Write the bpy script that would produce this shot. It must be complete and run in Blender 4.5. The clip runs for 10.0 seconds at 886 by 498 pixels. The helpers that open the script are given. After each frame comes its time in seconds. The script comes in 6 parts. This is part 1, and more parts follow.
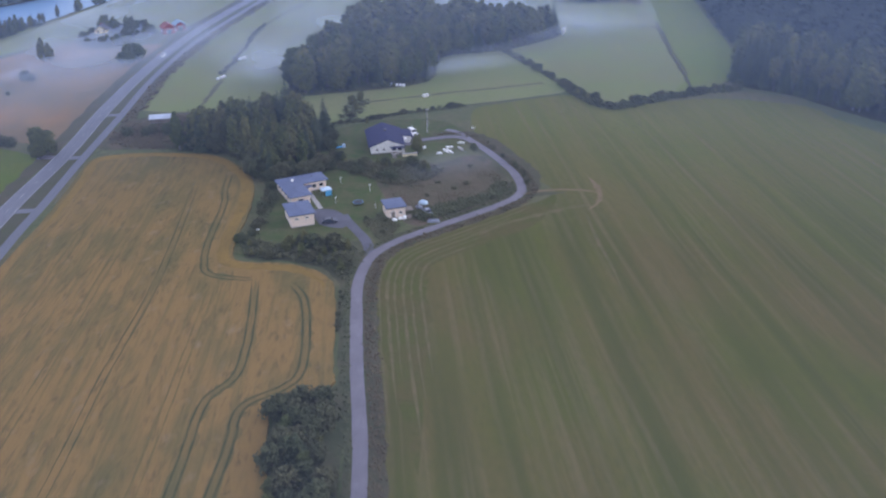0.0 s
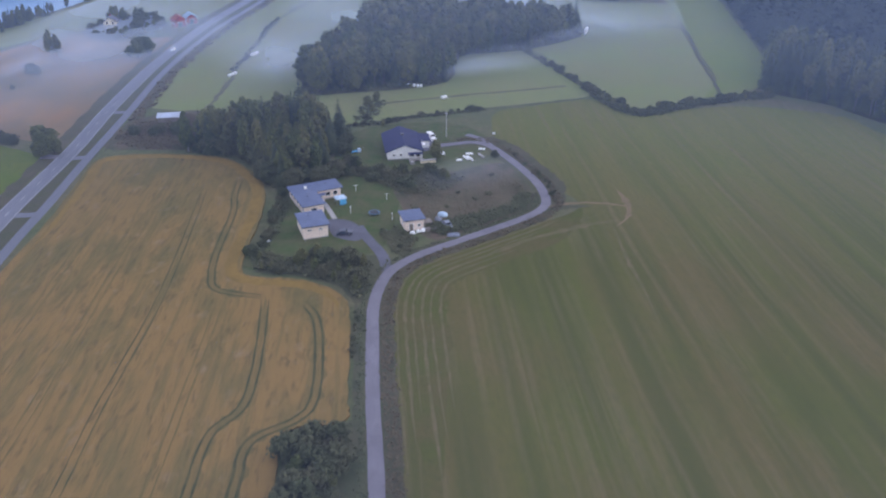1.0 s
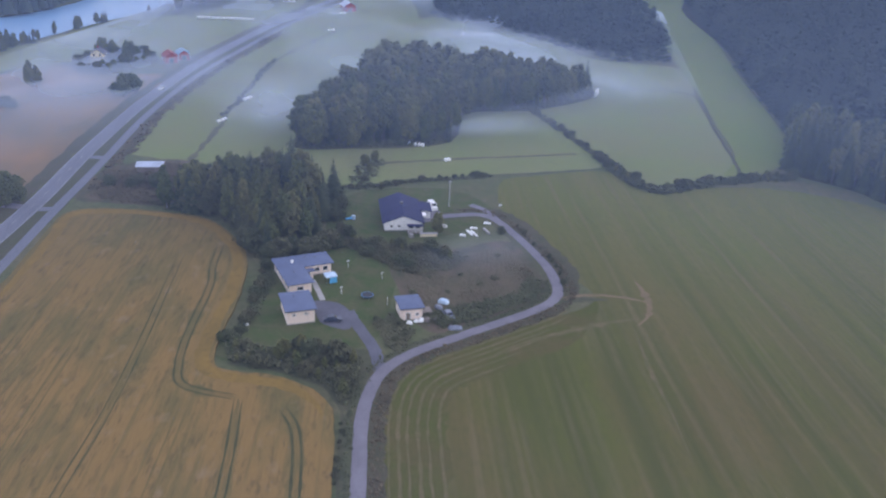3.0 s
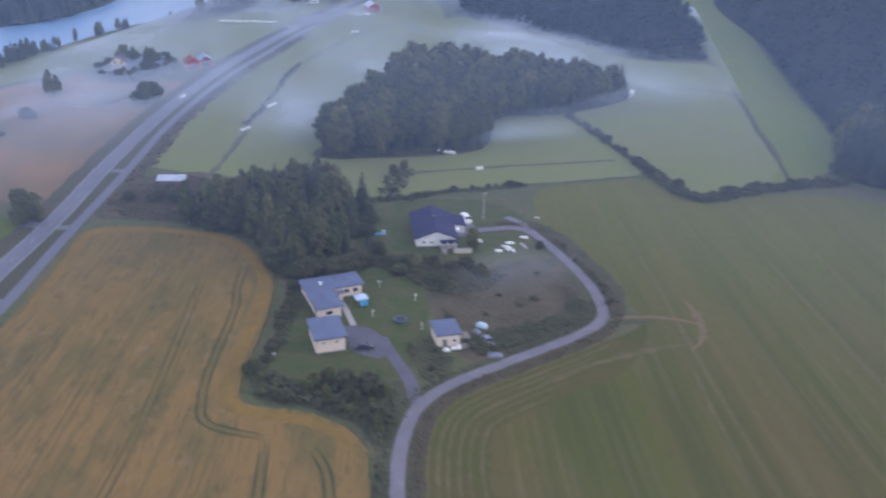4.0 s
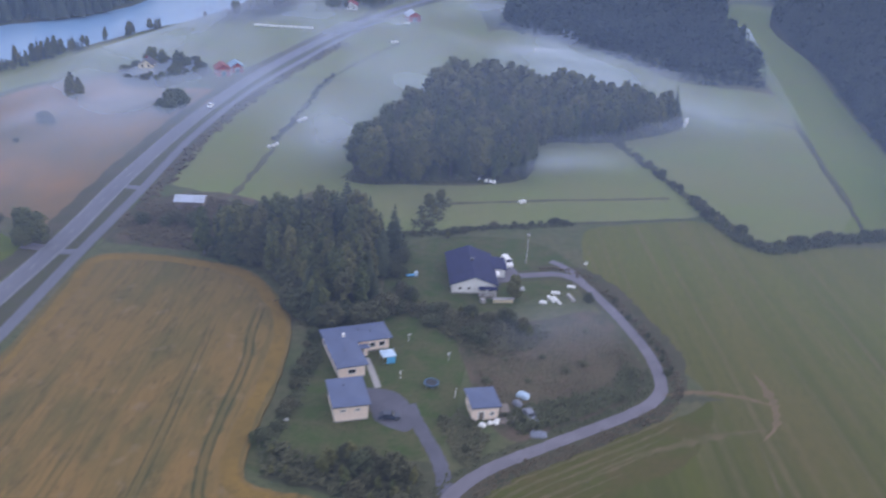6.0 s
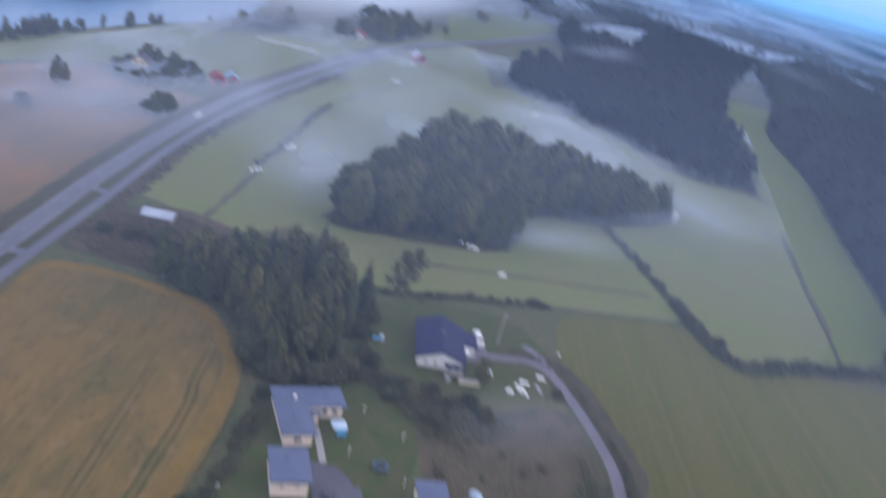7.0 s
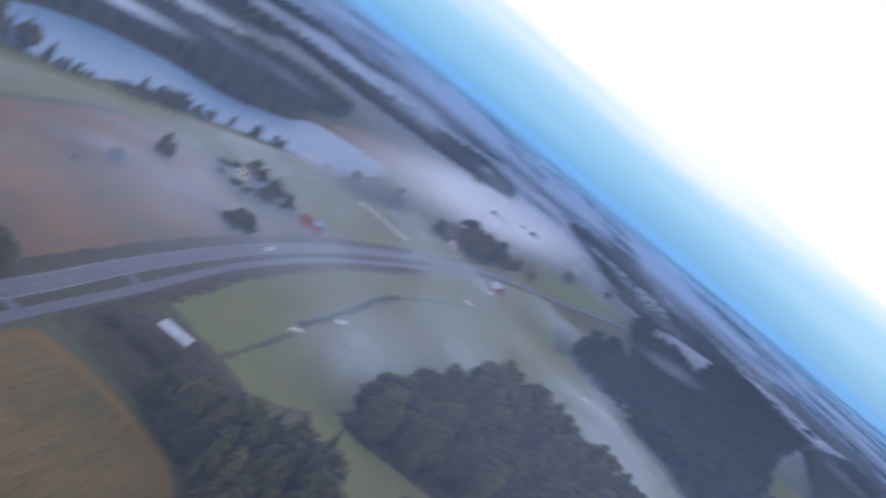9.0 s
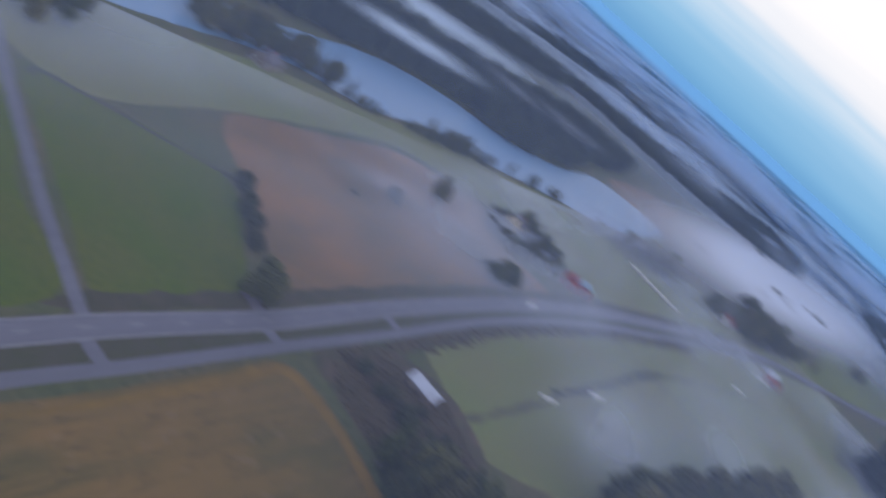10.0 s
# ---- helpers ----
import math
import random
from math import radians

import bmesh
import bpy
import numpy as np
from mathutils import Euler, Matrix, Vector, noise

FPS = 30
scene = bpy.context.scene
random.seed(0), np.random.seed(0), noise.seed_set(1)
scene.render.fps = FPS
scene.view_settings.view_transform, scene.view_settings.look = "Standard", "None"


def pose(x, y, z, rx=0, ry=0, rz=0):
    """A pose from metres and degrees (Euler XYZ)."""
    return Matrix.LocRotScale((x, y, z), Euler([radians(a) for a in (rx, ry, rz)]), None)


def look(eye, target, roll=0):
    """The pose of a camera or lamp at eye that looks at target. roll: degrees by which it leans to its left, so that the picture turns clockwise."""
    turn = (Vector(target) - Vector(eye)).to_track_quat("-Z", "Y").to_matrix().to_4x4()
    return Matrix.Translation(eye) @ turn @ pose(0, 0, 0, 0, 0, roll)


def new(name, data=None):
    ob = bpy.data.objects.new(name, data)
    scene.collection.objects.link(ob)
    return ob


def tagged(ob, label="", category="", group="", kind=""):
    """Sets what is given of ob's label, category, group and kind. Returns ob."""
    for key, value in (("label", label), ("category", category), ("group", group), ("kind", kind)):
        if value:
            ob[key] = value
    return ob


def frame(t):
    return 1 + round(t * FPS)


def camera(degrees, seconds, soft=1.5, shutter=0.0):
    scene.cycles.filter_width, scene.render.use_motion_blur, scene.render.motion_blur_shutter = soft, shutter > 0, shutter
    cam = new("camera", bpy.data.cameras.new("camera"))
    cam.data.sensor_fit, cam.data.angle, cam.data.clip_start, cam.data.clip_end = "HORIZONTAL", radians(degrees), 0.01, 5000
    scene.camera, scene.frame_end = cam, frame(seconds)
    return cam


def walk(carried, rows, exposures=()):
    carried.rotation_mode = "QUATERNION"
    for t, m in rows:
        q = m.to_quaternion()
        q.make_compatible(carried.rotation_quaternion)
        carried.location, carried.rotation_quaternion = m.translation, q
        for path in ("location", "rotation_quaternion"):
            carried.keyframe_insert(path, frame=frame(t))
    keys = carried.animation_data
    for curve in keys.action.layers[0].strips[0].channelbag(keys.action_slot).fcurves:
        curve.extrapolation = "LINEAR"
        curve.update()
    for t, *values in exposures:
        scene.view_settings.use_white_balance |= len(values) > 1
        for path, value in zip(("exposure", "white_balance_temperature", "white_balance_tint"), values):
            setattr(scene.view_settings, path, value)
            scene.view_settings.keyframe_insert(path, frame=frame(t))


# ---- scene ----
cam = camera(55.2, 10.0, soft=2.1, shutter=1.2)
PATH = [
    (0, (33.98, 13.42, 103.89), (20.85, 101.95, 59.28), -1.15),
    (0.5, (30.48, 20.55, 104.20), (16.98, 109.00, 59.54), 0.55),
    (1, (28.38, 27.32, 103.84), (14.43, 115.32, 58.44), -0.29),
    (1.5, (27.93, 33.82, 104.47), (15.93, 122.00, 58.86), 1.23),
    (2, (25.34, 40.96, 105.76), (13.98, 130.32, 62.34), 2.97),
    (2.5, (21.84, 48.14, 105.58), (9.60, 138.27, 64.03), 3.32),
    (4, (13.60, 69.13, 104.93), (-1.67, 158.57, 62.88), 2.06),
    (4.5, (8.83, 76.75, 103.98), (-11.67, 164.98, 61.60), 1.91),
    (5, (6.69, 82.93, 104.14), (-14.08, 171.33, 62.26), 1.39),
    (6.5, (2.70, 101.02, 105.52), (-12.69, 190.85, 64.36), 8.68),
    (7, (-2.33, 107.45, 106.87), (-17.70, 199.02, 69.73), 14.76),
    (7.5, (-7.78, 114.64, 106.77), (-29.05, 207.50, 76.36), 15.90),
    (8, (-11.27, 121.86, 105.42), (-38.63, 215.01, 81.42), 16.66),
    (8.5, (-15.70, 127.93, 103.73), (-45.38, 221.71, 85.69), 25.89),
    (9, (-21.08, 133.97, 101.94), (-51.28, 227.68, 84.46), 39.03),
    (9.5, (-26.74, 142.18, 102.40), (-66.54, 229.48, 74.21), 40.92),
    (10, (-33.59, 149.52, 99.64), (-86.20, 227.99, 66.84), 42.38),
]
walk(cam, [(t, look(eye, target, roll)) for t, eye, target, roll in PATH], exposures=[(0.0, 0.18, 6480, 10), (5.0, 0.18, 6560, 10), (6.5, 0.13, 6660, 10), (7.5, 0.1, 6950, 10), (8.5, -0.09, 6920, 10), (9.0, -0.26, 6890, 11), (9.5, -0.34, 6870, 11), (10.0, -0.50, 6830, 11)])

# ---- world and sun: overcast dawn, a clear band low over the horizon ----
world = bpy.data.worlds.new("world")
scene.world = world
world.use_nodes = True
wn, wl = world.node_tree.nodes, world.node_tree.links
wn.clear()
w_out = wn.new("ShaderNodeOutputWorld")
w_bg = wn.new("ShaderNodeBackground")
w_sky = wn.new("ShaderNodeTexSky")
w_sky.sky_type = "NISHITA"
w_sky.sun_disc = False
w_sky.sun_elevation = radians(9)
w_sky.sun_rotation = radians(70)
w_geo = wn.new("ShaderNodeTexCoord")
w_sep = wn.new("ShaderNodeSeparateXYZ")
w_ramp = wn.new("ShaderNodeValToRGB")
w_map = wn.new("ShaderNodeMapping")
w_map.inputs["Scale"].default_value = (1.2, 1.2, 16.0)
w_noise = wn.new("ShaderNodeTexNoise")
w_noise.inputs["Scale"].default_value = 2.4
w_noise.inputs["Detail"].default_value = 5.0
w_add = wn.new("ShaderNodeMath")
w_add.operation = "MULTIPLY_ADD"
w_add.inputs[1].default_value = 0.05
w_off = wn.new("ShaderNodeMath")
w_off.operation = "SUBTRACT"
w_off.inputs[1].default_value = -0.005
wl.new(w_geo.outputs["Generated"], w_sep.inputs[0])
wl.new(w_geo.outputs["Generated"], w_map.inputs["Vector"])
wl.new(w_map.outputs[0], w_noise.inputs["Vector"])
wl.new(w_noise.outputs["Fac"], w_add.inputs[0])
wl.new(w_sep.outputs["Z"], w_add.inputs[2])
wl.new(w_add.outputs[0], w_off.inputs[0])
wl.new(w_off.outputs[0], w_ramp.inputs["Fac"])
stops = w_ramp.color_ramp.elements
stops[0].position, stops[0].color = 0.0, (0.13, 0.46, 0.94, 1)
stops[1].position, stops[1].color = 1.0, (0.70, 0.74, 1.10, 1)
for at, c in ((0.03, (0.14, 0.50, 0.98, 1)), (0.055, (0.18, 0.58, 1.06, 1)), (0.08, (0.31, 0.68, 1.13, 1)), (0.10, (0.60, 0.86, 1.20, 1)), (0.122, (1.02, 1.08, 1.27, 1)), (0.15, (1.28, 1.26, 1.36, 1)), (0.19, (1.34, 1.32, 1.40, 1)), (0.42, (0.97, 0.99, 1.24, 1))):
    e = stops.new(at)
    e.color = c
w_mix = wn.new("ShaderNodeMix")
w_mix.data_type = "RGBA"
w_mix.blend_type = "ADD"
w_mix.inputs["Factor"].default_value = 0.05
wl.new(w_ramp.outputs["Color"], w_mix.inputs["A"])
wl.new(w_sky.outputs["Color"], w_mix.inputs["B"])
wl.new(w_mix.outputs["Result"], w_bg.inputs["Color"])
w_bg.inputs["Strength"].default_value = 1.0
wl.new(w_bg.outputs[0], w_out.inputs["Surface"])

sun = new("sun", bpy.data.lights.new("sun", "SUN"))
sun.data.energy, sun.data.angle, sun.data.color = 0.6, radians(25), (1.0, 0.93, 0.85)
sun.matrix_world = look((900, 330, 500), (0, 0, 0))


# ---- materials ----
def shader(name):
    m = bpy.data.materials.new(name)
    m.use_nodes = True
    nt = m.node_tree
    return m, nt, nt.nodes["Principled BSDF"]


def mixed(nt, fac, a, b):
    """A colour mix; a and b are colours or sockets."""
    n = nt.nodes.new("ShaderNodeMix")
    n.data_type = "RGBA"
    if isinstance(fac, (int, float)):
        n.inputs["Factor"].default_value = fac
    else:
        nt.links.new(fac, n.inputs["Factor"])
    for key, v in (("A", a), ("B", b)):
        if isinstance(v, tuple):
            n.inputs[key].default_value = (*v, 1)
        else:
            nt.links.new(v, n.inputs[key])
    return n.outputs["Result"]


def ranged(nt, value, lo, hi, to_lo=0.0, to_hi=1.0):
    n = nt.nodes.new("ShaderNodeMapRange")
    nt.links.new(value, n.inputs["Value"])
    for key, v in (("From Min", lo), ("From Max", hi), ("To Min", to_lo), ("To Max", to_hi)):
        n.inputs[key].default_value = v
    return n.outputs["Result"]


def placed(nt, turn=0.0, scale=(1, 1, 1), world_space=True):
    """Coordinates in metres, turned about z."""
    src = nt.nodes.new("ShaderNodeNewGeometry").outputs["Position"] if world_space else nt.nodes.new("ShaderNodeTexCoord").outputs["Object"]
    n = nt.nodes.new("ShaderNodeMapping")
    n.vector_type = "TEXTURE"
    n.inputs["Rotation"].default_value = (0, 0, radians(turn))
    n.inputs["Scale"].default_value = scale
    nt.links.new(src, n.inputs["Vector"])
    return n.outputs["Vector"]


def grain(nt, vec, size, detail=4.0, rough=0.6):
    n = nt.nodes.new("ShaderNodeTexNoise")
    n.inputs["Scale"].default_value = 1.0 / size
    n.inputs["Detail"].default_value = detail
    n.inputs["Roughness"].default_value = rough
    nt.links.new(vec, n.inputs["Vector"])
    return n.outputs["Fac"]


def bumped(nt, bsdf, height, strength, distance):
    n = nt.nodes.new("ShaderNodeBump")
    n.inputs["Strength"].default_value = strength
    n.inputs["Distance"].default_value = distance
    nt.links.new(height, n.inputs["Height"])
    nt.links.new(n.outputs["Normal"], bsdf.inputs["Normal"])


def earthy(name, base, patch, speck, big=22.0, fine=1.6, turn=0.0, stretch=1.0, rough=0.95, relief=0.3, lines=None):
    """A ground cover: base with large drawn-out patches and fine specks; lines: (colour, spacing, share, turn)."""
    m, nt, b = shader(name)
    vec = placed(nt, turn, (1, stretch, 1))
    f_big = ranged(nt, grain(nt, vec, big, 3), 0.34, 0.62)
    f_fine = grain(nt, placed(nt, turn, (1, stretch * 1.5 - 0.5, 1)), fine, 6, 0.7)
    col = mixed(nt, f_big, base, patch)
    col = mixed(nt, ranged(nt, f_fine, 0.45, 0.72, 0, 0.75), col, speck)
    if lines:
        shade, spacing, share, way = lines
        n = nt.nodes.new("ShaderNodeTexWave")
        n.wave_type, n.bands_direction, n.wave_profile = "BANDS", "X", "SIN"
        n.inputs["Scale"].default_value = 0.314 / spacing
        n.inputs["Distortion"].default_value = 2.2
        n.inputs["Detail"].default_value = 2.0
        n.inputs["Detail Scale"].default_value = 0.25
        nt.links.new(placed(nt, way), n.inputs["Vector"])
        uneven = ranged(nt, grain(nt, placed(nt, way, (1, 12, 1)), 3.0, 3), 0.35, 0.65)
        mul = nt.nodes.new("ShaderNodeMath")
        mul.operation = "MULTIPLY"
        nt.links.new(ranged(nt, n.outputs["Fac"], 0.45, 0.95, 0, share), mul.inputs[0])
        nt.links.new(uneven, mul.inputs[1])
        col = mixed(nt, mul.outputs[0], col, shade)
    nt.links.new(col, b.inputs["Base Color"])
    b.inputs["Roughness"].default_value = rough
    b.inputs["Specular IOR Level"].default_value = 0.15
    bumped(nt, b, f_fine, relief, 0.15)
    return m


def plain(name, colour, dirt, rough=0.7, metal=0.0, size=0.6, share=0.5, relief=0.1, spec=0.4, world_space=False):
    """A made surface: a colour with stains at two scales."""
    m, nt, b = shader(name)
    vec = placed(nt, 0, (1, 1, 1), world_space)
    f1 = grain(nt, vec, size * 4, 3)
    f2 = grain(nt, vec, size * 0.5, 5, 0.7)
    col = mixed(nt, ranged(nt, f1, 0.4, 0.7, 0, share), colour, dirt)
    col = mixed(nt, ranged(nt, f2, 0.5, 0.75, 0, share * 0.7), col, dirt)
    nt.links.new(col, b.inputs["Base Color"])
    b.inputs["Roughness"].default_value = rough
    b.inputs["Metallic"].default_value = metal
    b.inputs["Specular IOR Level"].default_value = spec
    bumped(nt, b, f2, relief, 0.03)
    return m


def leafy(name, dark, light, dry=None, share=0.8):
    """Foliage: each tree and each clump a little different."""
    m, nt, b = shader(name)
    info = nt.nodes.new("ShaderNodeObjectInfo")
    geo = nt.nodes.new("ShaderNodeNewGeometry")
    col = mixed(nt, ranged(nt, geo.outputs["Random Per Island"], 0, 1, 0.0, share), dark, light)
    tint = mixed(nt, ranged(nt, info.outputs["Random"], 0, 1, 0.0, 0.8), col, dry or light)
    big = ranged(nt, grain(nt, placed(nt, 0, (1, 1, 1)), 9.0, 2), 0.35, 0.7, 0.0, 0.4)
    col = mixed(nt, big, tint, dark)
    nt.links.new(col, b.inputs["Base Color"])
    b.inputs["Roughness"].default_value = 0.8
    b.inputs["Specular IOR Level"].default_value = 0.2
    return m


M_GROUND = earthy("rough_grass", (0.085, 0.105, 0.045), (0.12, 0.11, 0.06), (0.05, 0.065, 0.03), big=30, fine=2.2)
M_LAWN = earthy("lawn", (0.058, 0.086, 0.026), (0.092, 0.092, 0.042), (0.036, 0.056, 0.019), big=5, fine=0.9, relief=0.3)
def crop(name, base, green, dark, pale, turn):
    """Ripe corn: short dark gaps along the drills, large weedy patches, pale laid spots."""
    m, nt, b = shader(name)
    rows = grain(nt, placed(nt, turn, (1, 5.0, 1)), 1.1, 5, 0.7)
    drills = grain(nt, placed(nt, turn, (1, 28, 1)), 1.6, 3, 0.6)
    patch = grain(nt, placed(nt, turn, (1, 3.2, 1)), 11.0, 4, 0.6)
    spots = grain(nt, placed(nt, turn, (1, 1.4, 1)), 4.0, 5, 0.65)
    col = mixed(nt, ranged(nt, patch, 0.47, 0.66, 0, 0.85), base, green)
    sep = nt.nodes.new("ShaderNodeSeparateXYZ")
    nt.links.new(placed(nt), sep.inputs[0])
    col = mixed(nt, ranged(nt, sep.outputs["Y"], 205, 280, 0, 0.50), col, green)
    col = mixed(nt, ranged(nt, drills, 0.50, 0.66, 0, 0.55), col, green)
    col = mixed(nt, ranged(nt, rows, 0.52, 0.70, 0, 0.66), col, dark)
    col = mixed(nt, ranged(nt, spots, 0.58, 0.74, 0, 0.6), col, pale)
    nt.links.new(col, b.inputs["Base Color"])
    b.inputs["Roughness"].default_value = 0.95
    b.inputs["Specular IOR Level"].default_value = 0.1
    bumped(nt, b, rows, 0.6, 0.2)
    return m


def mown(name, base, brown, dark, swath, north_green, turn):
    """Cut grass: broad soft bands, thin uneven swaths in pairs, brown burnt patches, blended to a lighter green
    northwards.
    """
    m, nt, b = shader(name)
    fine = grain(nt, placed(nt, turn, (1, 3, 1)), 0.9, 6, 0.7)
    bands = grain(nt, placed(nt, turn, (1, 24, 1)), 7.0, 3, 0.5)
    patch = grain(nt, placed(nt, turn, (1, 2.0, 1)), 30.0, 4, 0.55)
    lines = grain(nt, placed(nt, turn, (1, 60, 1)), 1.7, 2, 0.5)
    wave = nt.nodes.new("ShaderNodeTexWave")
    wave.wave_type, wave.bands_direction, wave.wave_profile = "BANDS", "X", "SIN"
    wave.inputs["Scale"].default_value = 0.314 / 5.4
    wave.inputs["Distortion"].default_value = 2.2
    wave.inputs["Detail"].default_value = 2.0
    wave.inputs["Detail Scale"].default_value = 0.25
    nt.links.new(placed(nt, turn), wave.inputs["Vector"])
    col = mixed(nt, ranged(nt, patch, 0.36, 0.58, 0, 0.9), base, brown)
    col = mixed(nt, ranged(nt, bands, 0.44, 0.64, 0, 0.7), col, dark)
    sep = nt.nodes.new("ShaderNodeSeparateXYZ")
    nt.links.new(placed(nt), sep.inputs[0])
    col = mixed(nt, ranged(nt, sep.outputs["Y"], 225, 330, 0, 0.55), col, north_green)
    uneven = ranged(nt, grain(nt, placed(nt, turn, (1, 5, 1)), 12.0, 3), 0.34, 0.56)
    for value, lo, hi, share in ((wave.outputs["Fac"], 0.74, 1.0, 0.32), (lines, 0.52, 0.68, 0.5)):
        mul = nt.nodes.new("ShaderNodeMath")
        mul.operation = "MULTIPLY"
        nt.links.new(ranged(nt, value, lo, hi, 0, share), mul.inputs[0])
        nt.links.new(uneven, mul.inputs[1])
        col = mixed(nt, mul.outputs[0], col, swath)
    col = mixed(nt, ranged(nt, fine, 0.48, 0.75, 0, 0.6), col, dark)
    nt.links.new(col, b.inputs["Base Color"])
    b.inputs["Roughness"].default_value = 0.95
    b.inputs["Specular IOR Level"].default_value = 0.1
    bumped(nt, b, fine, 0.3, 0.12)
    return m


M_GRAIN = crop("ripe_grain", (0.205, 0.132, 0.046), (0.108, 0.096, 0.036), (0.068, 0.062, 0.029), (0.22, 0.158, 0.092), 12)
M_GRAIN_EDGE = earthy("grain_margin", (0.215, 0.136, 0.034), (0.170, 0.114, 0.032), (0.12, 0.092, 0.030), big=8, fine=1.2, relief=0.4)
M_TRAM_FAINT = earthy("faint_tramline", (0.105, 0.090, 0.032), (0.150, 0.112, 0.036), (0.078, 0.074, 0.028), big=6, fine=0.8)
M_WEEDY = earthy("weedy_grain", (0.118, 0.100, 0.036), (0.180, 0.118, 0.040), (0.085, 0.080, 0.032), big=7, fine=1.0, turn=12, stretch=4, relief=0.4)
M_TRAM = earthy("tramline", (0.058, 0.062, 0.026), (0.088, 0.080, 0.032), (0.048, 0.050, 0.022), big=6, fine=0.8)
M_HAY = mown("mown_meadow", (0.088, 0.095, 0.022), (0.110, 0.090, 0.032), (0.064, 0.070, 0.020), (0.142, 0.118, 0.058), (0.136, 0.150, 0.046), 13)
M_VERGE = earthy("brown_verge", (0.088, 0.077, 0.052), (0.066, 0.068, 0.038), (0.055, 0.053, 0.034), big=7, fine=0.9, relief=0.6)
M_DITCH_PALE = earthy("grassy_ditch", (0.092, 0.094, 0.056), (0.115, 0.118, 0.062), (0.070, 0.074, 0.044), big=8, fine=1.0, relief=0.5)
M_HEADLAND = earthy("headland", (0.074, 0.082, 0.018), (0.092, 0.078, 0.026), (0.058, 0.064, 0.016), big=12, fine=1.4, relief=0.3)
M_SWATH = earthy("swath", (0.140, 0.112, 0.058), (0.100, 0.094, 0.036), (0.080, 0.082, 0.026), big=5, fine=0.8)
M_MEADOW = earthy("pale_meadow", (0.156, 0.186, 0.068), (0.172, 0.178, 0.080), (0.126, 0.152, 0.056), big=36, fine=2.0)
M_STRIP = earthy("bright_meadow", (0.132, 0.170, 0.044), (0.146, 0.164, 0.054), (0.108, 0.142, 0.040), big=30, fine=2.5)
M_CLOVER = earthy("green_crop", (0.080, 0.120, 0.016), (0.100, 0.118, 0.022), (0.058, 0.088, 0.014), big=25, fine=2.0)
M_TAN = earthy("stubble", (0.245, 0.142, 0.064), (0.135, 0.112, 0.068), (0.18, 0.120, 0.066), big=34, fine=2.5, turn=12, stretch=1.8)
M_SCRUB = earthy("weeds", (0.112, 0.086, 0.060), (0.052, 0.060, 0.032), (0.130, 0.100, 0.072), big=10, fine=0.9, relief=0.6)
M_DITCH = earthy("ditch_growth", (0.065, 0.075, 0.04), (0.09, 0.085, 0.05), (0.045, 0.055, 0.03), big=8, fine=1.0, relief=0.6)
M_FOREST_FLOOR = earthy("forest_floor", (0.030, 0.036, 0.020), (0.04, 0.04, 0.024), (0.02, 0.026, 0.014), big=14, fine=1.5)
M_GRAVEL = earthy("gravel", (0.192, 0.182, 0.212), (0.160, 0.152, 0.176), (0.135, 0.130, 0.145), big=6, fine=0.7, relief=0.2)
M_BARE = earthy("bare_earth", (0.200, 0.140, 0.082), (0.150, 0.112, 0.060), (0.110, 0.100, 0.045), big=6, fine=0.8)
M_YARD = earthy("yard_gravel", (0.125, 0.125, 0.155), (0.105, 0.105, 0.128), (0.09, 0.092, 0.100), big=5, fine=0.7)
M_ASPHALT = earthy("asphalt", (0.160, 0.166, 0.202), (0.135, 0.141, 0.170), (0.115, 0.121, 0.145), big=9, fine=0.7, turn=12, stretch=6, rough=0.75, relief=0.1)
M_SHOULDER = earthy("road_shoulder", (0.072, 0.072, 0.050), (0.062, 0.070, 0.036), (0.090, 0.082, 0.062), big=6, fine=0.8)
M_PAINT = plain("road_paint", (0.36, 0.36, 0.37), (0.22, 0.22, 0.23), 0.6, world_space=True)
M_ROOF = plain("blue_grey_sheet_roof", (0.112, 0.140, 0.232), (0.088, 0.106, 0.168), 0.6, 0.0, 1.2, 0.5, 0.1, 0.2)
M_ROOF_NAVY = plain("navy_tile_roof", (0.034, 0.038, 0.098), (0.026, 0.030, 0.068), 0.7, 0.0, 0.9, 0.6, 0.3, 0.12)
M_ROOF_TIN = plain("galvanised_roof", (0.46, 0.52, 0.62), (0.30, 0.33, 0.38), 0.5, 0.2, 1.0, 0.5)
M_ROOF_BLUE = plain("pale_blue_sheet_roof", (0.22, 0.34, 0.46), (0.17, 0.25, 0.34), 0.6, 0.0, 1.0, 0.5)
M_ROOF_RED = plain("red_tile_roof", (0.24, 0.035, 0.03), (0.17, 0.03, 0.028), 0.7, 0.0, 0.8, 0.5)
M_FASCIA = plain("dark_fascia", (0.10, 0.10, 0.12), (0.07, 0.07, 0.08), 0.6)
M_CREAM = plain("cream_brick", (0.83, 0.70, 0.61), (0.72, 0.60, 0.51), 0.8, 0.0, 0.7, 0.35)
M_WHITE = plain("white_render", (0.80, 0.80, 0.80), (0.62, 0.62, 0.60), 0.75, 0.0, 0.9, 0.3)
M_WHITE_TRIM = plain("white_paint", (0.80, 0.80, 0.79), (0.66, 0.66, 0.64), 0.5, 0.0, 0.3, 0.2)
M_YELLOW = plain("yellow_boards", (0.76, 0.66, 0.46), (0.62, 0.54, 0.38), 0.75)
M_FALU = plain("red_ochre_boards", (0.33, 0.045, 0.035), (0.24, 0.04, 0.035), 0.8)
